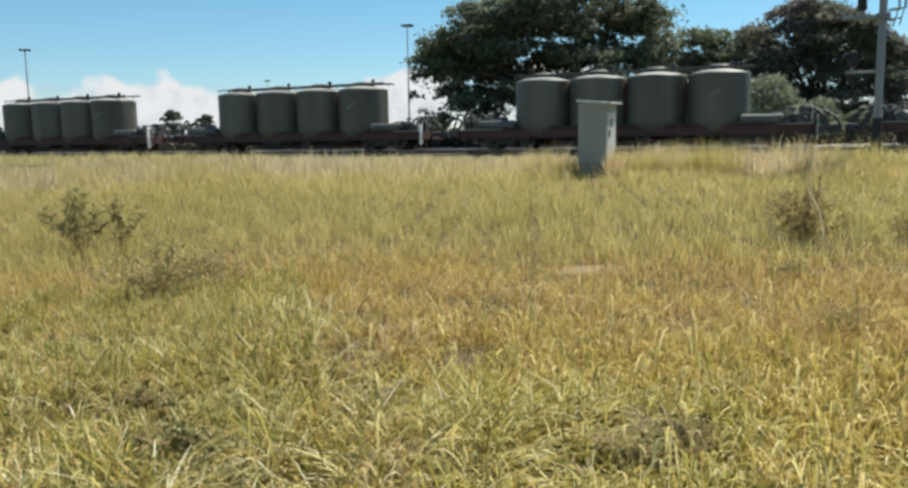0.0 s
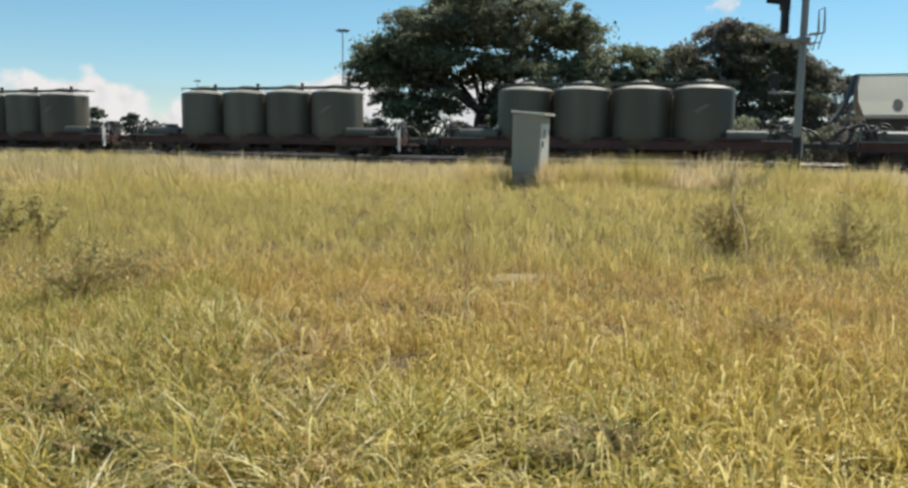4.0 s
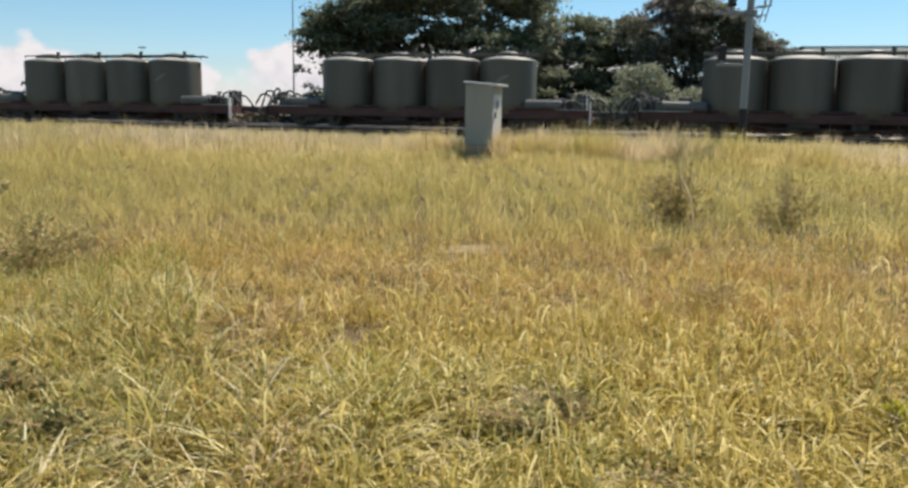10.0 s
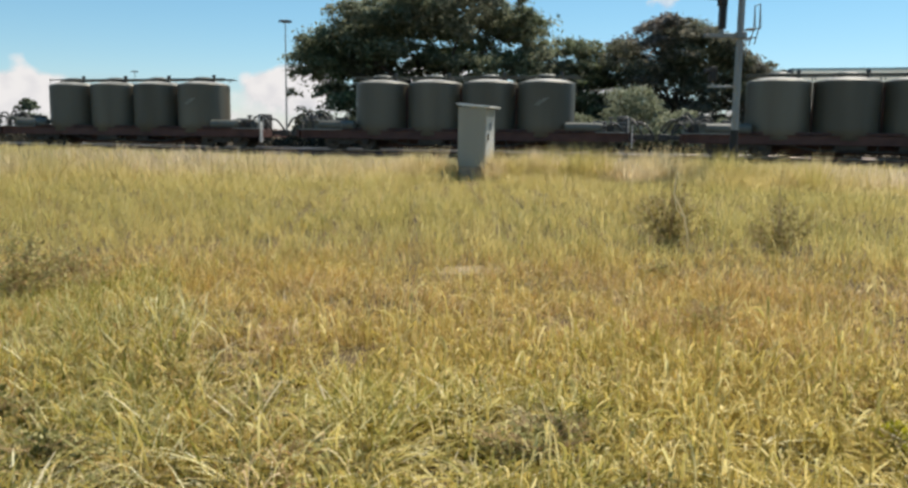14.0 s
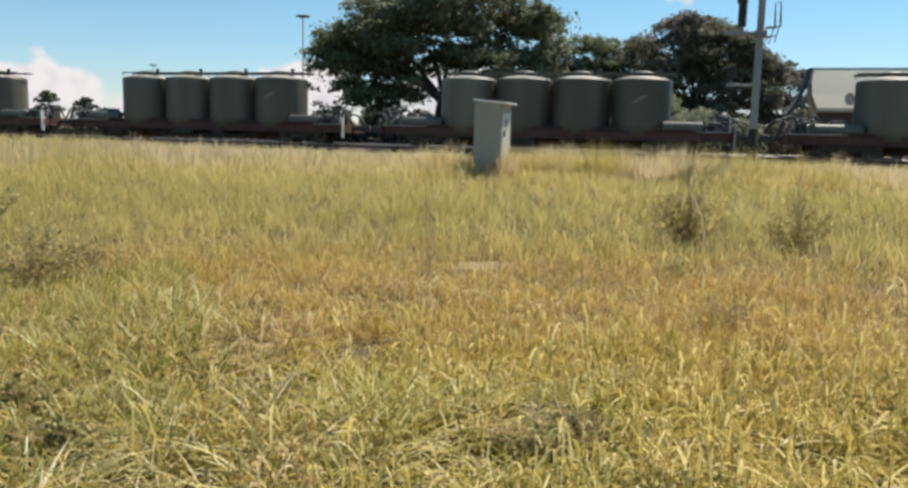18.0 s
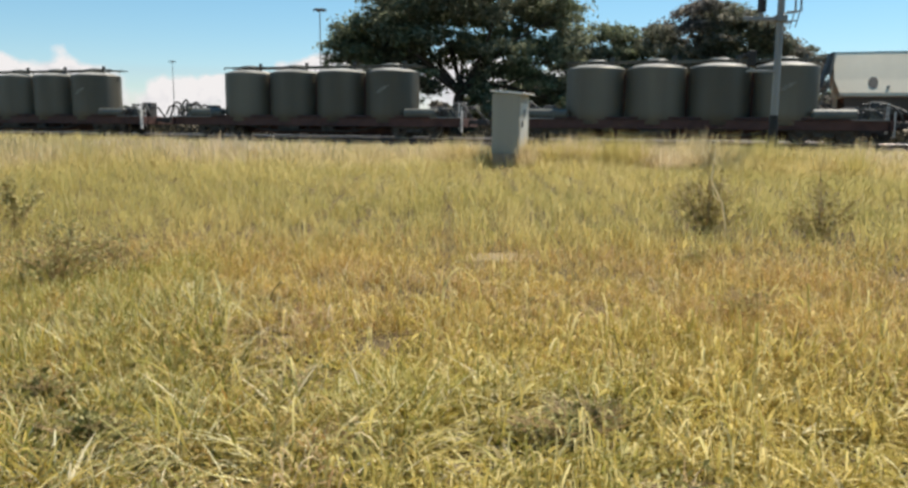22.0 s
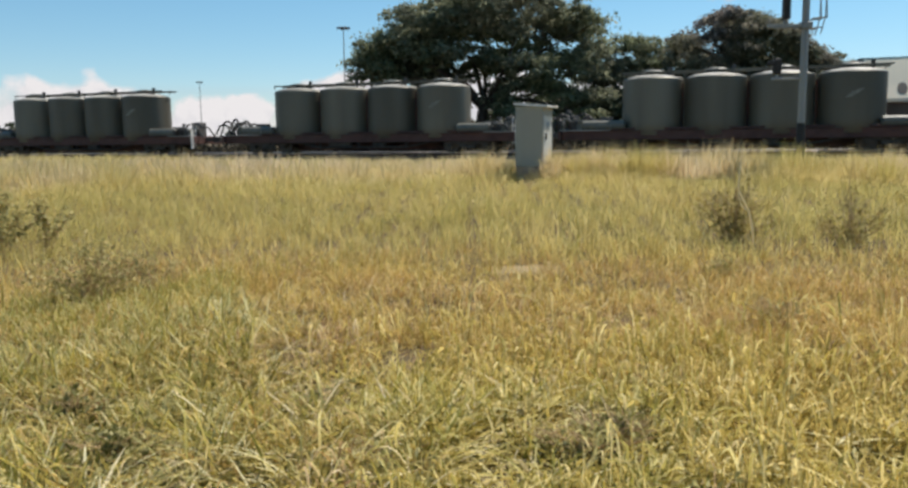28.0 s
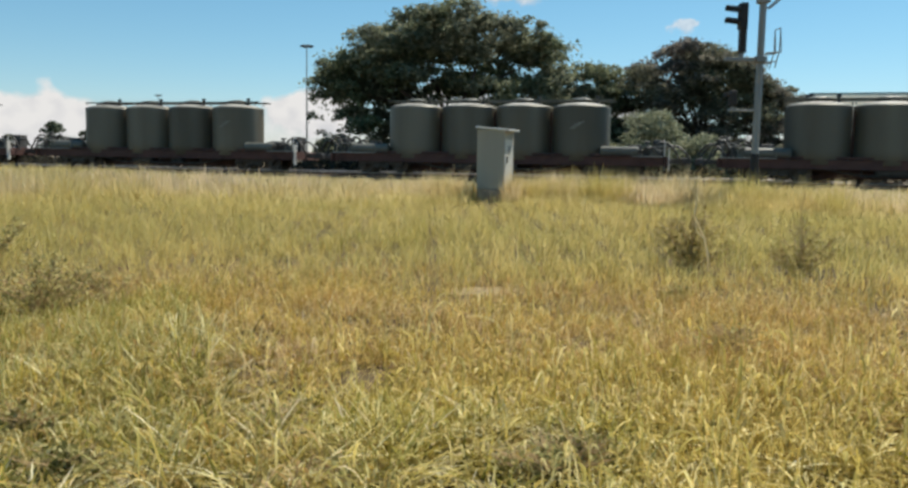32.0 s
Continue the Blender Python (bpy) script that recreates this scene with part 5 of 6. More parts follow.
def blades(n, r0, r1, az0, az1, h0, h1, w0, w1, lean, seg, seed, power=1.0, clump=0.0, curl=0.6, hook=0.0, dens=None, strip=None):
    """Co-ordinates of n grass blades between two distances and two bearings: tapered strips that lean, bow and curl."""
    rnd = np.random.default_rng(seed)
    u = rnd.random(n)
    r = (r0 ** (power + 1) + u * (r1 ** (power + 1) - r0 ** (power + 1))) ** (1 / (power + 1))
    az = np.radians(az0 + (az1 - az0) * rnd.random(n))
    x, y = r * np.sin(az), r * np.cos(az)
    if strip:
        q = strip[0] + (strip[1] - strip[0]) * rnd.random(n)
        d = strip[2] + (strip[3] - strip[2]) * rnd.random(n)
        c, s = math.cos(radians(TURN)), math.sin(radians(TURN))
        x, y = q * c + d * NX, q * s + d * NY
    if clump:
        gx, gy = np.floor(x / clump), np.floor(y / clump)
        hx = np.modf(np.sin(gx * 127.1 + gy * 311.7) * 43758.5453)[0]
        hy = np.modf(np.sin(gx * 269.5 + gy * 183.3) * 43758.5453)[0]
        pull = 0.55 * rnd.random(n)
        x = x + ((gx + 0.5 + 0.6 * hx) * clump - x) * pull
        y = y + ((gy + 0.5 + 0.6 * hy) * clump - y) * pull
    h = h0 + (h1 - h0) * rnd.random(n) ** 1.3
    wave = 0.82 + 0.28 * np.sin(x * 1.7 + 2 * np.sin(y * 0.9)) * np.sin(y * 1.3 + 0.7)
    h = h * wave * low_by_rails(x, y)
    if dens is not None:
        keep = rnd.random(n) < dens(x, y)
        x, y, h = x[keep], y[keep], h[keep]
        n = len(x)
    w = w0 + (w1 - w0) * rnd.random(n)
    ang = rnd.random(n) * 2 * np.pi
    ln = lean * (0.3 + 1.2 * rnd.random(n))
    twist = ang + np.pi / 2 + rnd.normal(size=n) * 0.5
    cu = curl * rnd.random(n) + hook * (rnd.random(n) < 0.12)
    gz = ground_z(x, y) - 0.02
    co = np.zeros((n, 2 * seg + 1, 3), np.float32)
    for i in range(seg + 1):
        t = i / seg
        out = ln * h * (t ** 1.6) * (1 + 0.5 * cu * t)
        up = h * (t - 0.5 * cu * t ** 3 * np.minimum(1.6, ln + 0.5))
        px, py, pz = x + np.cos(ang) * out, y + np.sin(ang) * out, gz + up
        if i == seg:
            co[:, 2 * seg] = np.stack([px, py, pz], 1)
        else:
            ww = 0.5 * w * (1 - 0.75 * t ** 1.5)
            co[:, 2 * i] = np.stack([px - np.cos(twist) * ww, py - np.sin(twist) * ww, pz], 1)
            co[:, 2 * i + 1] = np.stack([px + np.cos(twist) * ww, py + np.sin(twist) * ww, pz], 1)
    base = (np.arange(n) * (2 * seg + 1))[:, None]
    tri = []
    for i in range(seg - 1):
        tri += [2 * i, 2 * i + 1, 2 * i + 3, 2 * i, 2 * i + 3, 2 * i + 2]
    tri += [2 * seg - 2, 2 * seg - 1, 2 * seg]
    return co.reshape(-1, 3), (base + np.array(tri)[None, :]).reshape(-1)


def sward(label, material, *beds):
    cos, cns, off = [], [], 0
    for co, cn in beds:
        cos.append(co)
        cns.append(cn + off)
        off += len(co)
    corners = np.concatenate(cns)
    me = raw_mesh("grass", np.concatenate(cos), corners, np.arange(0, len(corners), 3))
    me.materials.append(material)
    return tagged(new("grass", me), label, "grass", kind="stuff")


def spots(x, y):
    """Thins the grass at a few places set to fit dark gaps in the camera's view, most with collapsed weeds."""
    k = off_patch(x, y)
    for az, dist, r in ((-11.6, 4.25, 0.42), (9.8, 3.85, 0.30), (-24.8, 3.8, 0.36), (-5.0, 5.2, 0.4), (-20.0, 3.2, 0.34), (0.5, 3.3, 0.22), (17.0, 3.1, 0.25), (-13.5, 5.3, 0.36)):
        px, py = dist * math.sin(radians(az)), dist * math.cos(radians(az))
        k = k * np.clip((((x - px) ** 2 + (y - py) ** 2) / r ** 2) ** 2, 0.04, 1)
    return k


def uneven(x, y):
    """Growth is thin in irregular hollows, where the dark litter shows."""
    v = np.sin(x * 2.3 + 1.7 * np.sin(y * 1.9)) * np.sin(y * 2.9 + 1.3 * np.sin(x * 1.7 + 2.0)) + 0.5 * np.sin(x * 5.1 + y * 3.3) * np.sin(y * 6.3 - x * 2.2)
    return np.clip((v + 0.66) / 0.55, 0.15, 1)


def hollow(x, y):
    return uneven(x, y) * spots(x, y)


def golden(x, y):
    """The straw-coloured growth thins out towards the greener side of the field."""
    az = np.degrees(np.arctan2(x, y))
    return hollow(x, y) * (0.35 + 0.65 * smooth01((az + 24) / 14))


def thin(x, y):
    return np.sqrt(uneven(x, y)) * spots(x, y)


def greener(x, y):
    """Bleached straw stands out most on the greener side."""
    az = np.degrees(np.arctan2(x, y))
    return thin(x, y) * (1 - 0.72 * smooth01((az + 6) / 18))


def arches(n, r0, r1, az0, az1, seed, h0=0.16, h1=0.36, s0=0.05, s1=0.28, w0=0.004, w1=0.008, head=1.0):
    """Dry stalks that rise, bow over and hang down again, some with a thicker seed head at the end."""
    rnd = np.random.default_rng(seed)
    r, az = (r0 ** 1.6 + (r1 ** 1.6 - r0 ** 1.6) * rnd.random(n)) ** (1 / 1.6), np.radians(az0 + (az1 - az0) * rnd.random(n))
    x, y = r * np.sin(az), r * np.cos(az)
    keep = rnd.random(n) < golden(x, y)
    x, y = x[keep], y[keep]
    n = len(x)
    h, span = h0 + (h1 - h0) * rnd.random(n), s0 + (s1 - s0) * rnd.random(n) ** 1.5
    w, ang = w0 + (w1 - w0) * rnd.random(n), rnd.random(n) * 2 * np.pi
    tw = ang + np.pi / 2 + rnd.normal(size=n) * 0.6
    end = 0.15 + 0.75 * rnd.random(n)
    hd = head * (rnd.random(n) < 0.5)
    kink = rnd.normal(size=(3, n)) * 0.012
    gz, seg = ground_z(x, y) - 0.02, 7
    co = np.zeros((n, 2 * seg + 1, 3), np.float32)
    for i in range(seg + 1):
        t = i / seg
        a = t * np.pi * (0.5 + end * 0.5)
        out, up = span * (1 - np.cos(a)) * 0.5, h * np.sin(np.minimum(a, np.pi)) ** 0.7
        bend = np.sin(t * 7 + kink[2] * 200)
        px, py, pz = x + np.cos(ang) * out + kink[0] * bend, y + np.sin(ang) * out + kink[1] * bend, gz + up
        k = 0.5 * w * (0.55 + 0.5 * (1 - t) + hd * 1.6 * max(0.0, 1 - abs(t - 0.8) / 0.25))
        if i == seg:
            co[:, 2 * seg] = np.stack([px, py, pz], 1)
        else:
            co[:, 2 * i] = np.stack([px - np.cos(tw) * k, py - np.sin(tw) * k, pz - 0.3 * k], 1)
            co[:, 2 * i + 1] = np.stack([px + np.cos(tw) * k, py + np.sin(tw) * k, pz + 0.3 * k], 1)
    base = (np.arange(n) * (2 * seg + 1))[:, None]
    tri = []
    for i in range(seg - 1):
        tri += [2 * i, 2 * i + 1, 2 * i + 3, 2 * i, 2 * i + 3, 2 * i + 2]
    tri += [2 * seg - 2, 2 * seg - 1, 2 * seg]
    return co.reshape(-1, 3), (base + np.array(tri)[None, :]).reshape(-1)


def tufts(n, per, r0, r1, az0, az1, h0, h1, w, spread, seed, plume=False, lean=0.5):
    """Separate bunches of grass: blades fan out of each bunch's middle, tallest in the middle; plumes are thickest near the tip."""
    rnd = np.random.default_rng(seed)
    r = np.sqrt(r0 ** 2 + (r1 ** 2 - r0 ** 2) * rnd.random(n))
    az = np.radians(az0 + (az1 - az0) * rnd.random(n))
    size = 0.55 + 0.45 * rnd.random(n) ** 1.5
    k = np.repeat(np.arange(n), per)
    m = len(k)
    off = rnd.normal(size=(m, 2)) * spread * size[k][:, None]
    far = np.hypot(off[:, 0], off[:, 1]) / (spread * 2)
    x, y = (r * np.sin(az))[k] + off[:, 0], (r * np.cos(az))[k] + off[:, 1]
    h = (h0 + (h1 - h0) * rnd.random(m)) * size[k] * np.clip(1.1 - 0.6 * far ** 2, 0.3, 1.1)
    h = h * low_by_rails(x, y)
    ang = np.arctan2(off[:, 1], off[:, 0]) + rnd.normal(size=m) * 0.7
    ln = lean * (0.2 + far) * rnd.random(m) * 1.6
    tw = rnd.random(m) * np.pi
    gz, seg = ground_z(x, y) - 0.02, 2
    prof = (0.5, 0.95) if plume else (1.0, 0.75)
    co = np.zeros((m, 2 * seg + 1, 3), np.float32)
    for i in range(seg + 1):
        t = i / seg
        out = ln * h * t ** 1.8
        px, py, pz = x + np.cos(ang) * out, y + np.sin(ang) * out, gz + h * (t - 0.18 * ln * t ** 3)
        if i == seg:
            co[:, 2 * seg] = np.stack([px, py, pz], 1)
        else:
            ww = 0.5 * w * prof[i] * (0.7 + 0.6 * size[k])
            co[:, 2 * i] = np.stack([px - np.cos(tw) * ww, py - np.sin(tw) * ww, pz], 1)
            co[:, 2 * i + 1] = np.stack([px + np.cos(tw) * ww, py + np.sin(tw) * ww, pz], 1)
    base = (np.arange(m) * (2 * seg + 1))[:, None]
    tri = []
    for i in range(seg - 1):
        tri += [2 * i, 2 * i + 1, 2 * i + 3, 2 * i, 2 * i + 3, 2 * i + 2]
    tri += [2 * seg - 2, 2 * seg - 1, 2 * seg]
    return co.reshape(-1, 3), (base + np.array(tri)[None, :]).reshape(-1)


def off_patch(x, y):
    """Thin growth on the bare spot, before the cabinet so its plinth shows in the camera's view, and under the thorny
    weeds.
    """
    px, py = 0.55, 8.3
    e = ((x - px) / 0.55) ** 2 + ((y - py) / 0.42) ** 2
    c = ((x - 1.27) / 0.50) ** 2 + ((y - 18.7) / 1.2) ** 2
    w = ((x - 3.12) / 0.55) ** 2 + ((y - 9.4) / 0.7) ** 2
    v = ((x - 4.31) / 0.45) ** 2 + ((y - 9.1) / 0.6) ** 2
    return np.clip(e + 0.3, 0.75, 1) * np.clip(c - 0.3, 0.12, 1) * np.clip(w, 0.35, 1) * np.clip(v, 0.4, 1)


S = 38
EDGE = 8.7                          # trampled short growth on this side, tall standing grass beyond


def trampled(x, y):
    r = np.hypot(x, y) + 0.5 * np.sin(x * 0.9 + 0.5) + 0.25 * np.sin(x * 2.7)
    return thin(x, y) * np.clip((EDGE + 1.3 - r) / 2.4, 0, 1)


def standing(x, y):
    r = np.hypot(x, y) + 0.5 * np.sin(x * 0.9 + 0.5) + 0.25 * np.sin(x * 2.7)
    return off_patch(x, y) * np.clip((r - EDGE + 1.1) / 2.2, 0, 1)


sward("khaki green grass, long bent blades in the foreground", M_front,
      blades(7500, 2.4, 5.5, -S, S, 0.10, 0.32, 0.008, 0.019, 1.2, 6, 101, 0.7, 0.32, curl=1.2, hook=1.2, dens=hollow),
      blades(6500, 2.4, 5.6, -S, S, 0.18, 0.42, 0.008, 0.018, 0.8, 6, 102, 0.7, 0.45, curl=1.4, hook=2.2, dens=hollow),
      blades(7000, 2.4, 5.0, -S, S, 0.06, 0.18, 0.010, 0.022, 1.3, 4, 104, 0.7, 0.5, curl=1.0, dens=hollow))
sward("green and straw-coloured grass beyond the foreground", M_near,
      blades(13000, 4.8, 9.4, -S, S, 0.12, 0.34, 0.005, 0.012, 0.9, 4, 103, 0.8, 0.35, dens=trampled))
sward("dry straw-brown grass, short and tangled", M_dry,
      blades(6500, 2.2, 5.5, -S, S, 0.06, 0.26, 0.005, 0.012, 1.4, 4, 111, 0.7, 0.25, curl=1.2, dens=golden),
      blades(6000, 2.2, 7.0, -S, S, 0.04, 0.14, 0.005, 0.012, 3.0, 5, 114, 0.7, 0.0, curl=0.4, dens=golden),
      blades(4000, 11.0, 20.0, -S, S, 0.15, 0.40, 0.006, 0.012, 0.6, 3, 113, 1.0, 0.4, dens=off_patch))
sward("grey litter of dead stems on the soil", M_litter,
      blades(7500, 2.4, 7.0, -S, S, 0.02, 0.06, 0.004, 0.010, 5.0, 4, 191, 0.8, 0.0, curl=0.3))
sward("pinkish dead thatch trodden flat in the middle of the field", M_thatch,
      blades(15000, 4.2, 6.8, -S, S, 0.06, 0.20, 0.005, 0.011, 2.2, 4, 181, 0.9, 0.3, curl=0.9, dens=golden),
      blades(17000, 6.4, 10.0, -S, S, 0.07, 0.22, 0.006, 0.011, 1.9, 3, 182, 0.9, 0.3, curl=0.9, dens=trampled),
      blades(3600, 2.5, 6.5, -S, S, 0.07, 0.19, 0.004, 0.009, 2.4, 3, 184, 0.8, 0.2, curl=0.15, dens=thin),
      blades(1500, 2.5, 5.2, -S, -8, 0.14, 0.34, 0.005, 0.010, 1.3, 3, 185, 0.8, 0.3, curl=0.2, dens=thin),
      arches(900, 2.5, 5.6, -S, -8, 186, 0.12, 0.30, 0.08, 0.30, 0.006, 0.012, 0.6),
      arches(2600, 4.4, 8.6, -S, S, 183, 0.08, 0.20, 0.06, 0.22, 0.005, 0.010, 0.6))
sward("reddish straw-coloured grass in the middle of the field", M_mid,
      blades(15000, 4.9, 8.0, -S, S, 0.10, 0.28, 0.005, 0.010, 1.2, 3, 112, 0.9, 0.3, dens=thin),
      blades(12000, 7.4, 9.8, -S, S, 0.10, 0.30, 0.005, 0.010, 1.0, 2, 116, 0.9, 0.3, dens=thin),
      blades(4000, 9.0, 18.0, -S, S, 0.28, 0.48, 0.004, 0.009, 0.5, 3, 115, 1.0, 0.9, dens=off_patch))
sward("pale dry stalks bowed over in the foreground", M_stalk,
      arches(900, 2.4, 7.0, -S, S, 151),
      arches(7000, 2.2, 6.0, -S, S, 152, 0.05, 0.24, 0.04, 0.20, 0.005, 0.012, 1.0),
      arches(700, 5.5, 14.0, -S, S, 153, 0.22, 0.42, 0.08, 0.30, 0.005, 0.009, 1.0))
sward("long pale leaves bowed right over in the foreground", M_reed,
      arches(240, 2.8, 6.6, -S, S, 154, 0.20, 0.38, 0.12, 0.45, 0.008, 0.016, 0.0),
      arches(420, 2.6, 5.4, -S, S, 155, 0.10, 0.28, 0.08, 0.30, 0.007, 0.015, 0.3),
      blades(520, 3.1, 4.3, -9, 5, 0.16, 0.36, 0.016, 0.030, 1.0, 6, 158, 0.8, 0.5, curl=1.4, hook=1.8, dens=hollow))
sward("broken bleached straws scattered through the foreground", M_chaff,
      blades(2300, 2.4, 5.4, -S, S, 0.08, 0.24, 0.007, 0.015, 1.7, 4, 195, 0.8, 0.30, curl=0.5, dens=greener),
      blades(1100, 2.4, 4.6, -S, 8, 0.12, 0.34, 0.011, 0.024, 1.1, 5, 196, 0.8, 0.45, curl=1.3, hook=1.4, dens=thin),
      blades(700, 2.4, 4.4, -S, S, 0.14, 0.34, 0.016, 0.030, 1.2, 6, 198, 0.8, 0.45, curl=1.5, hook=1.6, dens=greener),
      blades(1600, 4.8, 8.0, -S, S, 0.08, 0.22, 0.006, 0.012, 1.7, 3, 197, 0.9, 0.30, curl=0.4, dens=thin))
sward("thin upright stems standing out of the trampled grass", M_stem,
      blades(1900, 3.2, 8.6, -S, S, 0.26, 0.56, 0.004, 0.009, 0.25, 4, 156, 0.9, 0.8, dens=thin),
      blades(380, 8.4, 14.0, -S, S, 0.45, 0.70, 0.006, 0.010, 0.25, 3, 157, 0.9, 1.4, dens=off_patch))
sward("broad curled khaki leaves in the foreground", M_broad,
      blades(2400, 2.6, 4.2, -14, 6, 0.14, 0.36, 0.012, 0.026, 0.9, 6, 172, 0.7, 0.4, curl=1.2, hook=1.6, dens=hollow),
      blades(9000, 2.2, 4.8, -S, S, 0.08, 0.28, 0.010, 0.026, 1.5, 6, 171, 0.7, 0.55, curl=1.8, hook=2.4, dens=golden))
sward("dull olive grass with leafy stems on the greener side", M_olive,
      blades(5200, 2.6, 6.4, -S, -13, 0.14, 0.40, 0.006, 0.015, 0.9, 5, 166, 0.8, 0.5, curl=1.1, hook=1.0, dens=hollow),
      blades(2600, 2.6, 5.0, -S, -8, 0.05, 0.18, 0.012, 0.026, 1.4, 4, 167, 0.8, 0.45, curl=1.0, dens=hollow),
      blades(1200, 2.8, 4.4, 4, 16, 0.08, 0.26, 0.010, 0.022, 1.1, 4, 168, 0.8, 0.4, curl=1.0, dens=hollow))
sward("fresh green blades in patches", M_fresh,
      blades(7500, 3.6, 8.4, -37, -17, 0.16, 0.42, 0.007, 0.015, 0.7, 5, 161, 0.8, 0.6, curl=1.0, dens=thin),
      blades(3400, 2.4, 4.8, -36, -6, 0.14, 0.36, 0.010, 0.022, 0.9, 5, 162, 0.8, 0.7, curl=1.2, dens=hollow),
      blades(2000, 2.6, 4.3, -8, 14, 0.16, 0.42, 0.010, 0.020, 0.8, 5, 163, 0.8, 0.5, curl=1.2, dens=hollow),
      blades(2600, 8.6, 13.0, 6, 36, 0.22, 0.44, 0.006, 0.012, 0.5, 3, 164, 0.9, 0.8, dens=standing),
      blades(1700, 8.6, 14.0, -14, 4, 0.22, 0.42, 0.006, 0.012, 0.5, 3, 165, 0.9, 0.9, dens=standing))
sward("pale yellow-green standing grass towards the railway", M_far,
      tufts(44, 200, 19.2, 23.5, 6.2, S, 0.45, 0.82, 0.011, 0.30, 124),
      tufts(17, 300, 19.0, 20.6, 5.6, 14.0, 0.78, 1.14, 0.009, 0.26, 126),
      tufts(10, 240, 19.0, 20.4, 20.5, 27.0, 0.80, 1.16, 0.009, 0.26, 139),
      blades(80000, 7.6, 20.0, -S, S, 0.24, 0.50, 0.0045, 0.010, 0.7, 2, 121, 0.9, 0.6, dens=standing))
sward("bleached feathery grass before the railway", M_band,
      tufts(46, 200, 19.2, 23.5, 6.2, S, 0.45, 0.80, 0.011, 0.30, 140),
      blades(54000, 18.0, 31.0, -S, S, 0.30, 0.56, 0.013, 0.028, 0.4, 2, 122, 1.0, 0.9, dens=off_patch),
      blades(17000, 1, 2, 0, 1, 0.36, 0.72, 0.026, 0.052, 0.4, 2, 123, 1.0, 0.9, strip=(-78, -6, 27.0, 35.3)),
      blades(14000, 1, 2, 0, 1, 0.28, 0.58, 0.017, 0.034, 0.4, 2, 125, 1.0, 0.9, strip=(-6, 34, 27.0, 35.3)),
      tufts(7, 170, 19.3, 20.4, -0.6, 2.6, 0.60, 0.95, 0.009, 0.20, 129),
      tufts(10, 260, 18.6, 19.4, 19.5, 24.5, 0.50, 0.78, 0.010, 0.26, 130),
      tufts(40, 220, 19.2, 22.5, -9.0, 3.0, 0.36, 0.62, 0.012, 0.28, 127),
      tufts(160, 110, 20.0, 30.0, -S, -6.0, 0.42, 0.80, 0.014, 0.36, 128))
sward("feathery pinkish seed heads above the far grass", M_seed,
      blades(5200, 19.0, 28.0, -S, S, 0.30, 0.62, 0.014, 0.030, 0.4, 3, 131, 1.0, 2.0, dens=off_patch),
      tufts(80, 90, 19.0, 22.5, 6.4, S, 0.70, 1.10, 0.013, 0.26, 133, True),
      tufts(12, 110, 19.2, 20.6, -0.8, 2.7, 0.70, 1.05, 0.012, 0.18, 134, True),
      tufts(14, 150, 19.0, 20.4, 5.4, 9.0, 0.74, 1.05, 0.012, 0.20, 138, True),
      tufts(34, 90, 19.0, 22.0, 13.0, 27.5, 0.86, 1.22, 0.012, 0.24, 151, True),
      tufts(40, 90, 19.2, 22.0, -12.0, 1.5, 0.46, 0.78, 0.013, 0.26, 135, True),
      tufts(160, 70, 20.0, 30.0, -S, -8.0, 0.52, 0.94, 0.018, 0.32, 136, True),
      tufts(380, 52, 19.5, 27.0, -S, S, 0.46, 0.80, 0.014, 0.36, 137, True),
      blades(1500, 12.0, 18.0, -S, S, 0.30, 0.52, 0.005, 0.010, 0.5, 3, 132, 1.0, 0.9, dens=off_patch))
# the same growth goes on all round, with broader blades
sward("dry grass all round the field", M_dry,
      blades(12000, 0.7, 6.0, S, 360 - S, 0.08, 0.32, 0.014, 0.024, 1.0, 2, 141, 0.8, 0.35),
      blades(9000, 0.5, 7.5, S, 360 - S, 0.12, 0.26, 0.030, 0.060, 2.4, 2, 148, 0.9, 0.0, curl=0.3),
      blades(15000, 5.5, 16.0, S, 360 - S, 0.12, 0.38, 0.020, 0.040, 1.2, 2, 142, 0.9, 0.35),
      blades(11000, 15.0, 40.0, S, 360 - S, 0.2, 0.5, 0.035, 0.070, 0.8, 2, 143, 1.0, 0.8),
      blades(3400, 0.1, 2.7, -S, S, 0.06, 0.22, 0.008, 0.018, 1.3, 3, 144, 1.0, 0.25, curl=1.0))
sward("khaki green grass all round the field", M_front,
      blades(12000, 0.7, 6.0, S, 360 - S, 0.10, 0.34, 0.014, 0.028, 1.1, 2, 145, 0.8, 0.4),
      blades(9000, 0.5, 7.5, S, 360 - S, 0.12, 0.28, 0.030, 0.060, 2.2, 2, 149, 0.9, 0.0, curl=0.3),
      blades(12000, 5.5, 16.0, S, 360 - S, 0.12, 0.38, 0.020, 0.040, 1.2, 2, 146, 0.9, 0.4),
      blades(5200, 0.1, 2.7, -S, S, 0.08, 0.26, 0.010, 0.022, 1.2, 4, 147, 1.0, 0.35, curl=1.2))
sward("broad curled khaki leaves where the field is trodden", M_broad,
      blades(3000, 0.1, 2.6, -S, S, 0.08, 0.24, 0.012, 0.026, 1.5, 4, 150, 1.0, 0.4, curl=1.4))


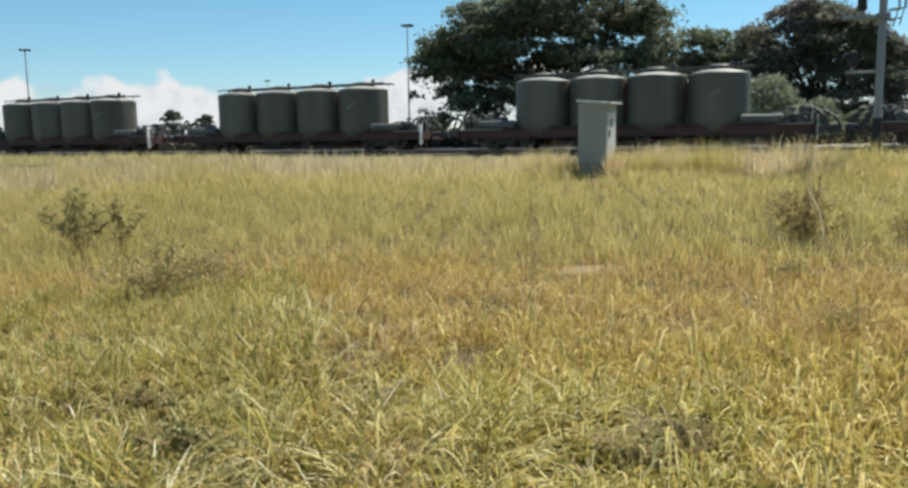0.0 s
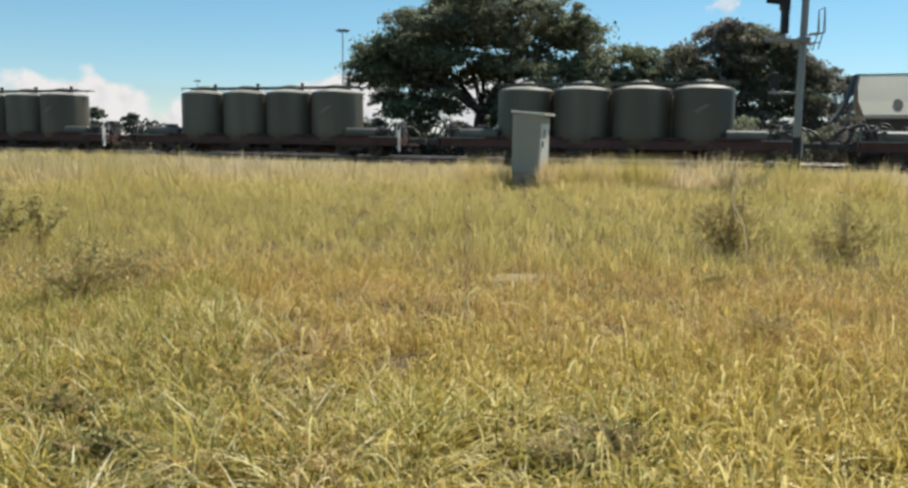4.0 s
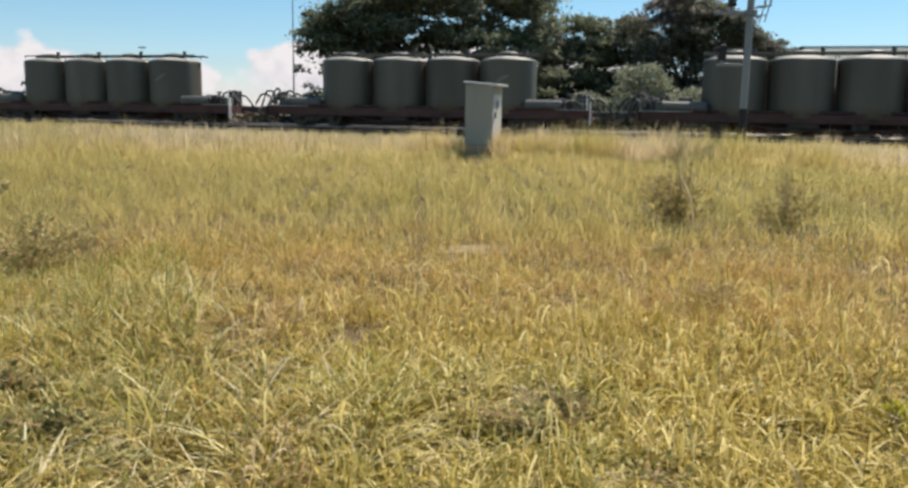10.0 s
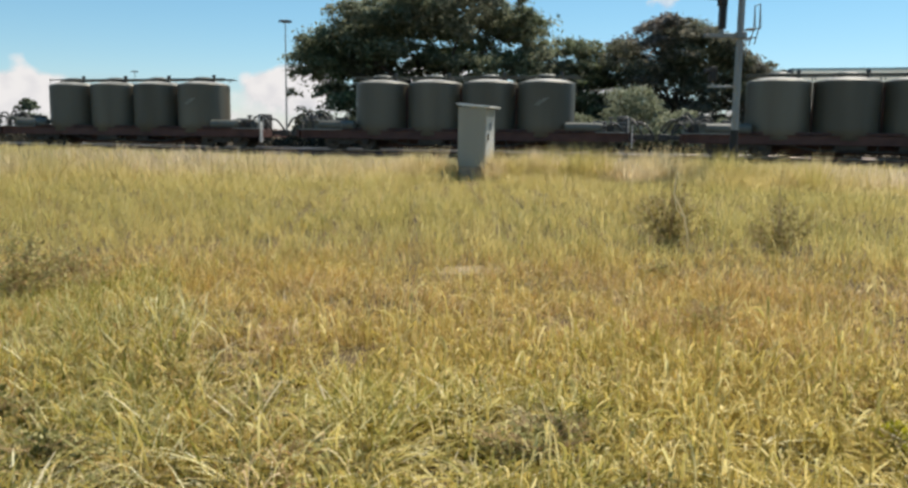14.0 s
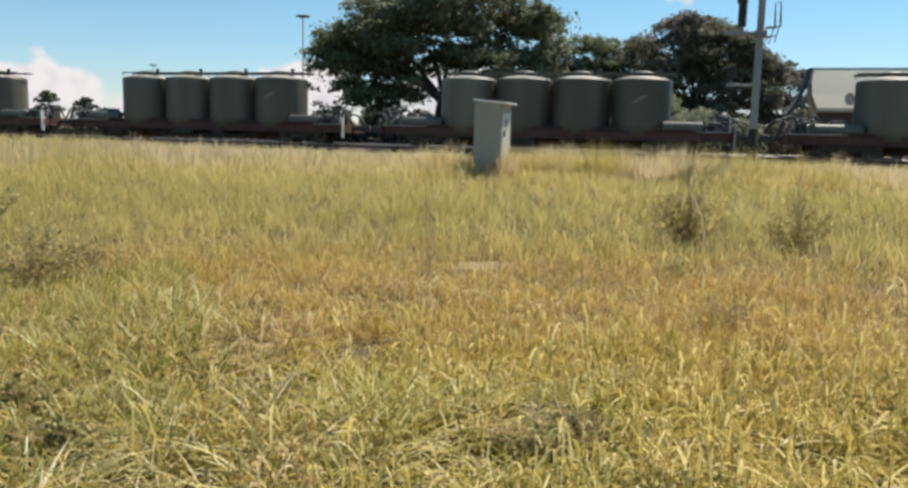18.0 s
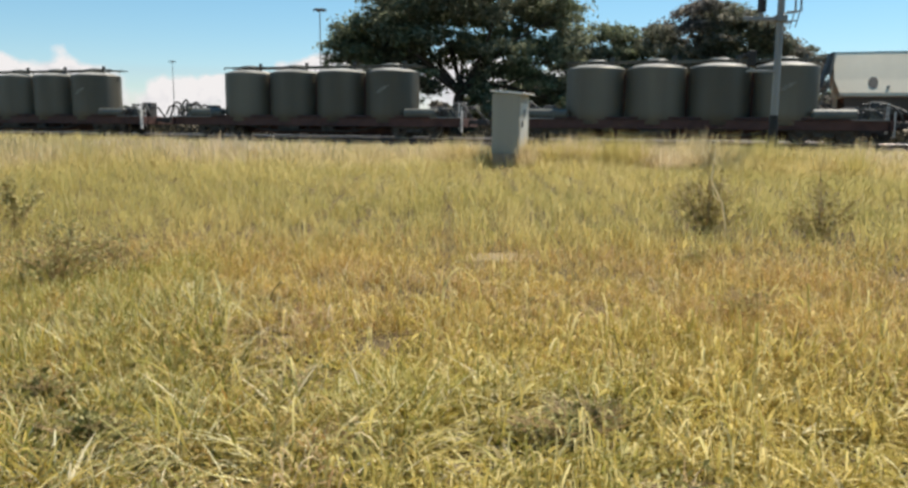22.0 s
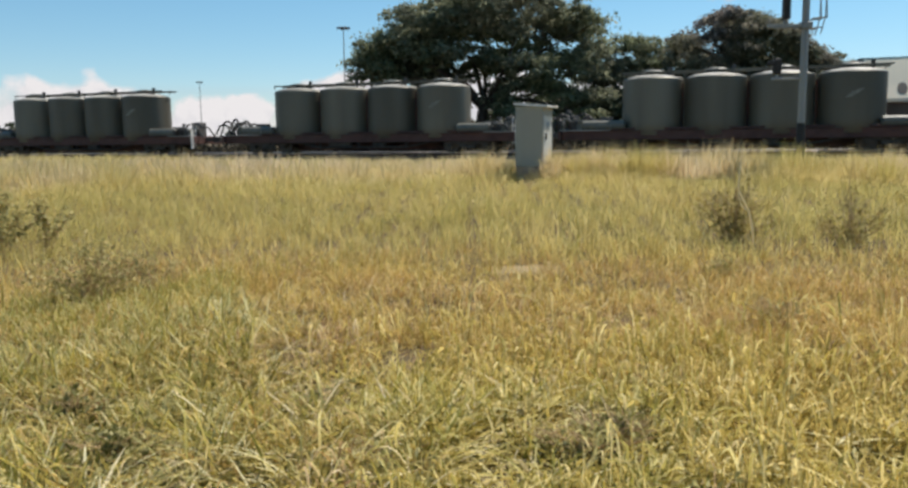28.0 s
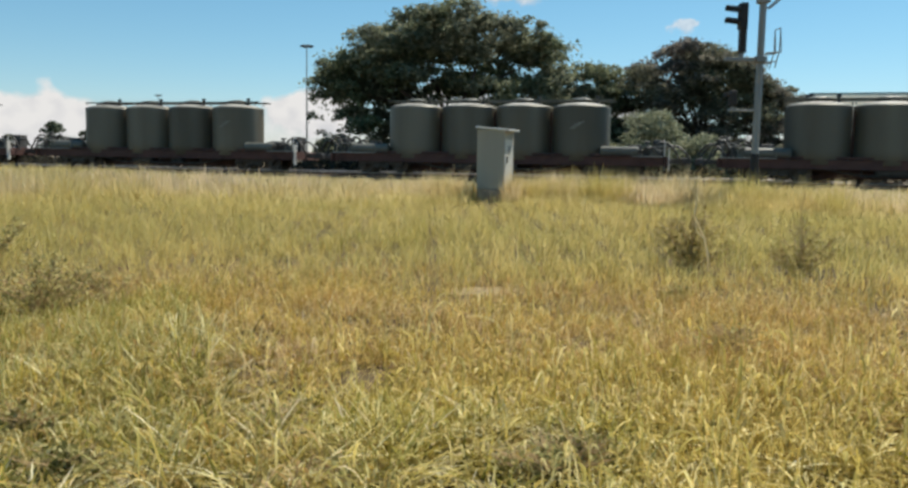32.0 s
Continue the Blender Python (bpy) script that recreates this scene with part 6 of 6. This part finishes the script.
def build_scrub():
    """Low scrub along the far side of the siding, its leaves darkened for shade."""
    rnd = np.random.default_rng(61)
    cs, rs = [], []
    for i in range(760):
        q, d = rnd.uniform(-150, 60), SIDING_D + rnd.uniform(5.0, 14.0)
        x, y, _ = on_track(q, d, 0)
        r = rnd.uniform(0.5, 1.1)
        cs.append((x, y, float(ground_z(x, y)) + r * 0.45))
        rs.append((r * 1.6, r * 1.6, r))
    me = leaf_mesh("scrub", cs, rs, 26000, 0.22, rnd, shell=0.4)
    me.materials.append(M_shaded_scrub)
    tagged(new("scrub", me), "low scrub behind the railway siding, leaves darkened for shade", "scrub", kind="stuff")


build_scrub()


def build_patch():
    bm = B()
    px, py = 0.55, 8.3
    c = bm.verts.new((px, py, float(ground_z(px, py)) + 0.02))
    ring = []
    for k in range(26):
        a = k * 2 * math.pi / 26
        rr = 1 + 0.3 * noise.noise((math.cos(a) * 2, math.sin(a) * 2, 3))
        x, y = px + 0.5 * rr * math.cos(a), py + 0.24 * rr * math.sin(a)
        ring.append(bm.verts.new((x, y, float(ground_z(x, y)) + 0.004)))
    for k in range(26):
        bm.faces.new((c, ring[k], ring[(k + 1) % 26]))
    ob = new("soil_patch", link_mesh(bm, "soil_patch", M_soil, True))
    tagged(ob, "pale bare patch of dry soil in the grass", "soil", kind="structure")


build_patch()


# ---- clouds low over the plain ----
def cloud_material(seed, aspect, dense=1.0):
    """White vapour, glowing by itself, with a billowed, crisp crown and a base that thins out into the haze."""
    m, nt, N, K, b = shader("cloud")

    def calc(op, *src, clamp=False):
        n = N.new("ShaderNodeMath")
        n.operation, n.use_clamp = op, clamp
        for k, v in enumerate(src):
            if isinstance(v, (int, float)):
                n.inputs[k].default_value = v
            else:
                K.new(v, n.inputs[k])
        return n.outputs[0]

    co = N.new("ShaderNodeTexCoord")
    xyz = N.new("ShaderNodeSeparateXYZ")
    K.new(co.outputs["Object"], xyz.inputs[0])
    mp = N.new("ShaderNodeMapping")
    mp.inputs["Location"].default_value = (seed * 3.7, seed, seed * 1.3)
    mp.inputs["Scale"].default_value = (aspect, 0.0, 1.0)
    K.new(co.outputs["Object"], mp.inputs[0])
    lumps = []
    for scale, detail in ((1.0, 2), (2.9, 5)):
        nz = N.new("ShaderNodeTexNoise")
        nz.inputs["Scale"].default_value, nz.inputs["Detail"].default_value, nz.inputs["Roughness"].default_value = scale, detail, 0.5
        K.new(mp.outputs[0], nz.inputs["Vector"])
        lumps.append(nz.outputs["Fac"])
    r2 = calc("ADD", calc("MULTIPLY", xyz.outputs[0], xyz.outputs[0]), calc("MULTIPLY", xyz.outputs[2], xyz.outputs[2]))
    body = calc("SUBTRACT", 0.42, calc("MULTIPLY", r2, 0.85))
    body = calc("ADD", body, calc("MULTIPLY", calc("SUBTRACT", lumps[0], 0.5), 1.25))
    body = calc("ADD", body, calc("MULTIPLY", calc("SUBTRACT", lumps[1], 0.5), 0.5))
    soft = N.new("ShaderNodeMapRange")
    soft.inputs["From Min"].default_value, soft.inputs["From Max"].default_value = -0.7, 0.35
    soft.inputs["To Min"].default_value, soft.inputs["To Max"].default_value = 0.60, 0.16
    K.new(xyz.outputs[2], soft.inputs["Value"])
    rim = calc("MULTIPLY", calc("SUBTRACT", 1.0, r2, clamp=True), 6.0, clamp=True)
    alpha = calc("MULTIPLY", calc("MULTIPLY", calc("DIVIDE", body, soft.outputs[0], clamp=True), rim), dense)
    # sunlit crown and greyer base are painted into the glow colour
    tone = ramp(N, [(0.30, (0.80, 0.80, 0.83)), (0.62, (1.0, 0.985, 0.975))])
    K.new(calc("ADD", lumps[1], calc("MULTIPLY", xyz.outputs[2], 0.22)), tone.inputs[0])
    em = N.new("ShaderNodeEmission")
    em.inputs["Strength"].default_value = 0.64
    K.new(tone.outputs[0], em.inputs["Color"])
    tp = N.new("ShaderNodeBsdfTransparent")
    ms = N.new("ShaderNodeMixShader")
    K.new(alpha, ms.inputs[0])
    K.new(tp.outputs[0], ms.inputs[1])
    K.new(em.outputs[0], ms.inputs[2])
    K.new(ms.outputs[0], N["Material Output"].inputs["Surface"])
    return m


def build_cloud(az, el, wide, high, seed, dense=1.0):
    """A far cloud, bowed and lobed, whose vapour thins out to its rim."""
    dist = 3200.0 + 12.0 * seed
    bm = B()
    rings = []
    for i in range(7):
        k = i / 6
        rings.append([bm.verts.new((k * math.cos(a), 0.15 * k * k, k * math.sin(a))) for a in [j * math.pi / 16 for j in range(32)]] if i else [bm.verts.new((0, 0, 0))])
    for j in range(32):
        bm.faces.new((rings[0][0], rings[1][j], rings[1][(j + 1) % 32]))
    for a, b in zip(rings[1:], rings[2:]):
        for j in range(32):
            bm.faces.new((a[j], b[j], b[(j + 1) % 32], a[(j + 1) % 32]))
    me = link_mesh(bm, "cloud", cloud_material(seed, wide / high, dense), True)
    ob = new("cloud", me)
    x, y = dist * math.sin(radians(az)), dist * math.cos(radians(az))
    ob.matrix_basis = pose(x, y, EYE + dist * math.tan(radians(el)), 0, 0, -az) @ Matrix.Diagonal((dist * math.tan(radians(wide)), 200, dist * math.tan(radians(high)), 1))
    ob.visible_shadow = False
    return tagged(ob, "white fair-weather cloud low over the horizon", "cloud", "clouds", kind="structure")


build_cloud(-27.8, 1.3, 8.4, 4.3, 1)
build_cloud(-36.0, 1.6, 6.5, 3.8, 2)
build_cloud(-8.8, 2.2, 6.2, 3.9, 3)
build_cloud(-17.5, 0.9, 7.6, 3.3, 4)
build_cloud(1.0, 2.6, 6.5, 4.2, 5)
build_cloud(11.0, 2.0, 7.0, 3.4, 6, 0.9)
build_cloud(16.8, 9.3, 1.5, 0.9, 7, 0.6)
build_cloud(5.6, 11.8, 3.6, 1.5, 8)
build_cloud(11.2, 11.9, 1.7, 0.9, 9)
build_cloud(20.0, 0.6, 8.0, 2.6, 10, 0.8)


# ---- the train rolls by ----
TRAIN = [(0, 48.86), (1, 52.71), (2, 56.60), (3, 60.64), (4, 64.71), (5, 68.84), (6, 73.0), (7, 77.18), (8, 81.36), (9, 85.53), (10, 89.68), (11, 93.79), (12, 97.85), (13, 101.84), (14, 105.75), (15, 109.57), (16, 113.3), (17, 116.92), (18, 120.44), (19, 123.86), (20, 127.17), (21, 130.37), (22, 133.48), (23, 136.49), (24, 139.41), (25, 142.25), (26, 145.01), (27, 147.68), (28, 150.26), (29, 152.77), (30, 155.2), (31, 157.54), (32, 159.81)]


def motions():
    ts, ss = [r[0] for r in TRAIN], [r[1] for r in TRAIN]
    wheel_rows = []
    for i in range(257):
        t = i / 8
        s = float(np.interp(t, ts, ss)) - ss[0]
        wheel_rows.append((t, -math.degrees(s / WHEEL_R)))
    for i, w in enumerate(wagons):
        walk(w, [(t, pose(*on_track(-(s - (i - 1) * WAGON), RAIL_D, RAIL_Z), 0, 0, TURN)) for t, s in TRAIN])
        for bg in w.children:
            for ws in bg.children:
                if ws.name.startswith("wheelset"):
                    x, y, z = ws.matrix_basis.translation
                    walk(ws, [(t, pose(x, y, z, 0, a, 0)) for t, a in wheel_rows])


motions()
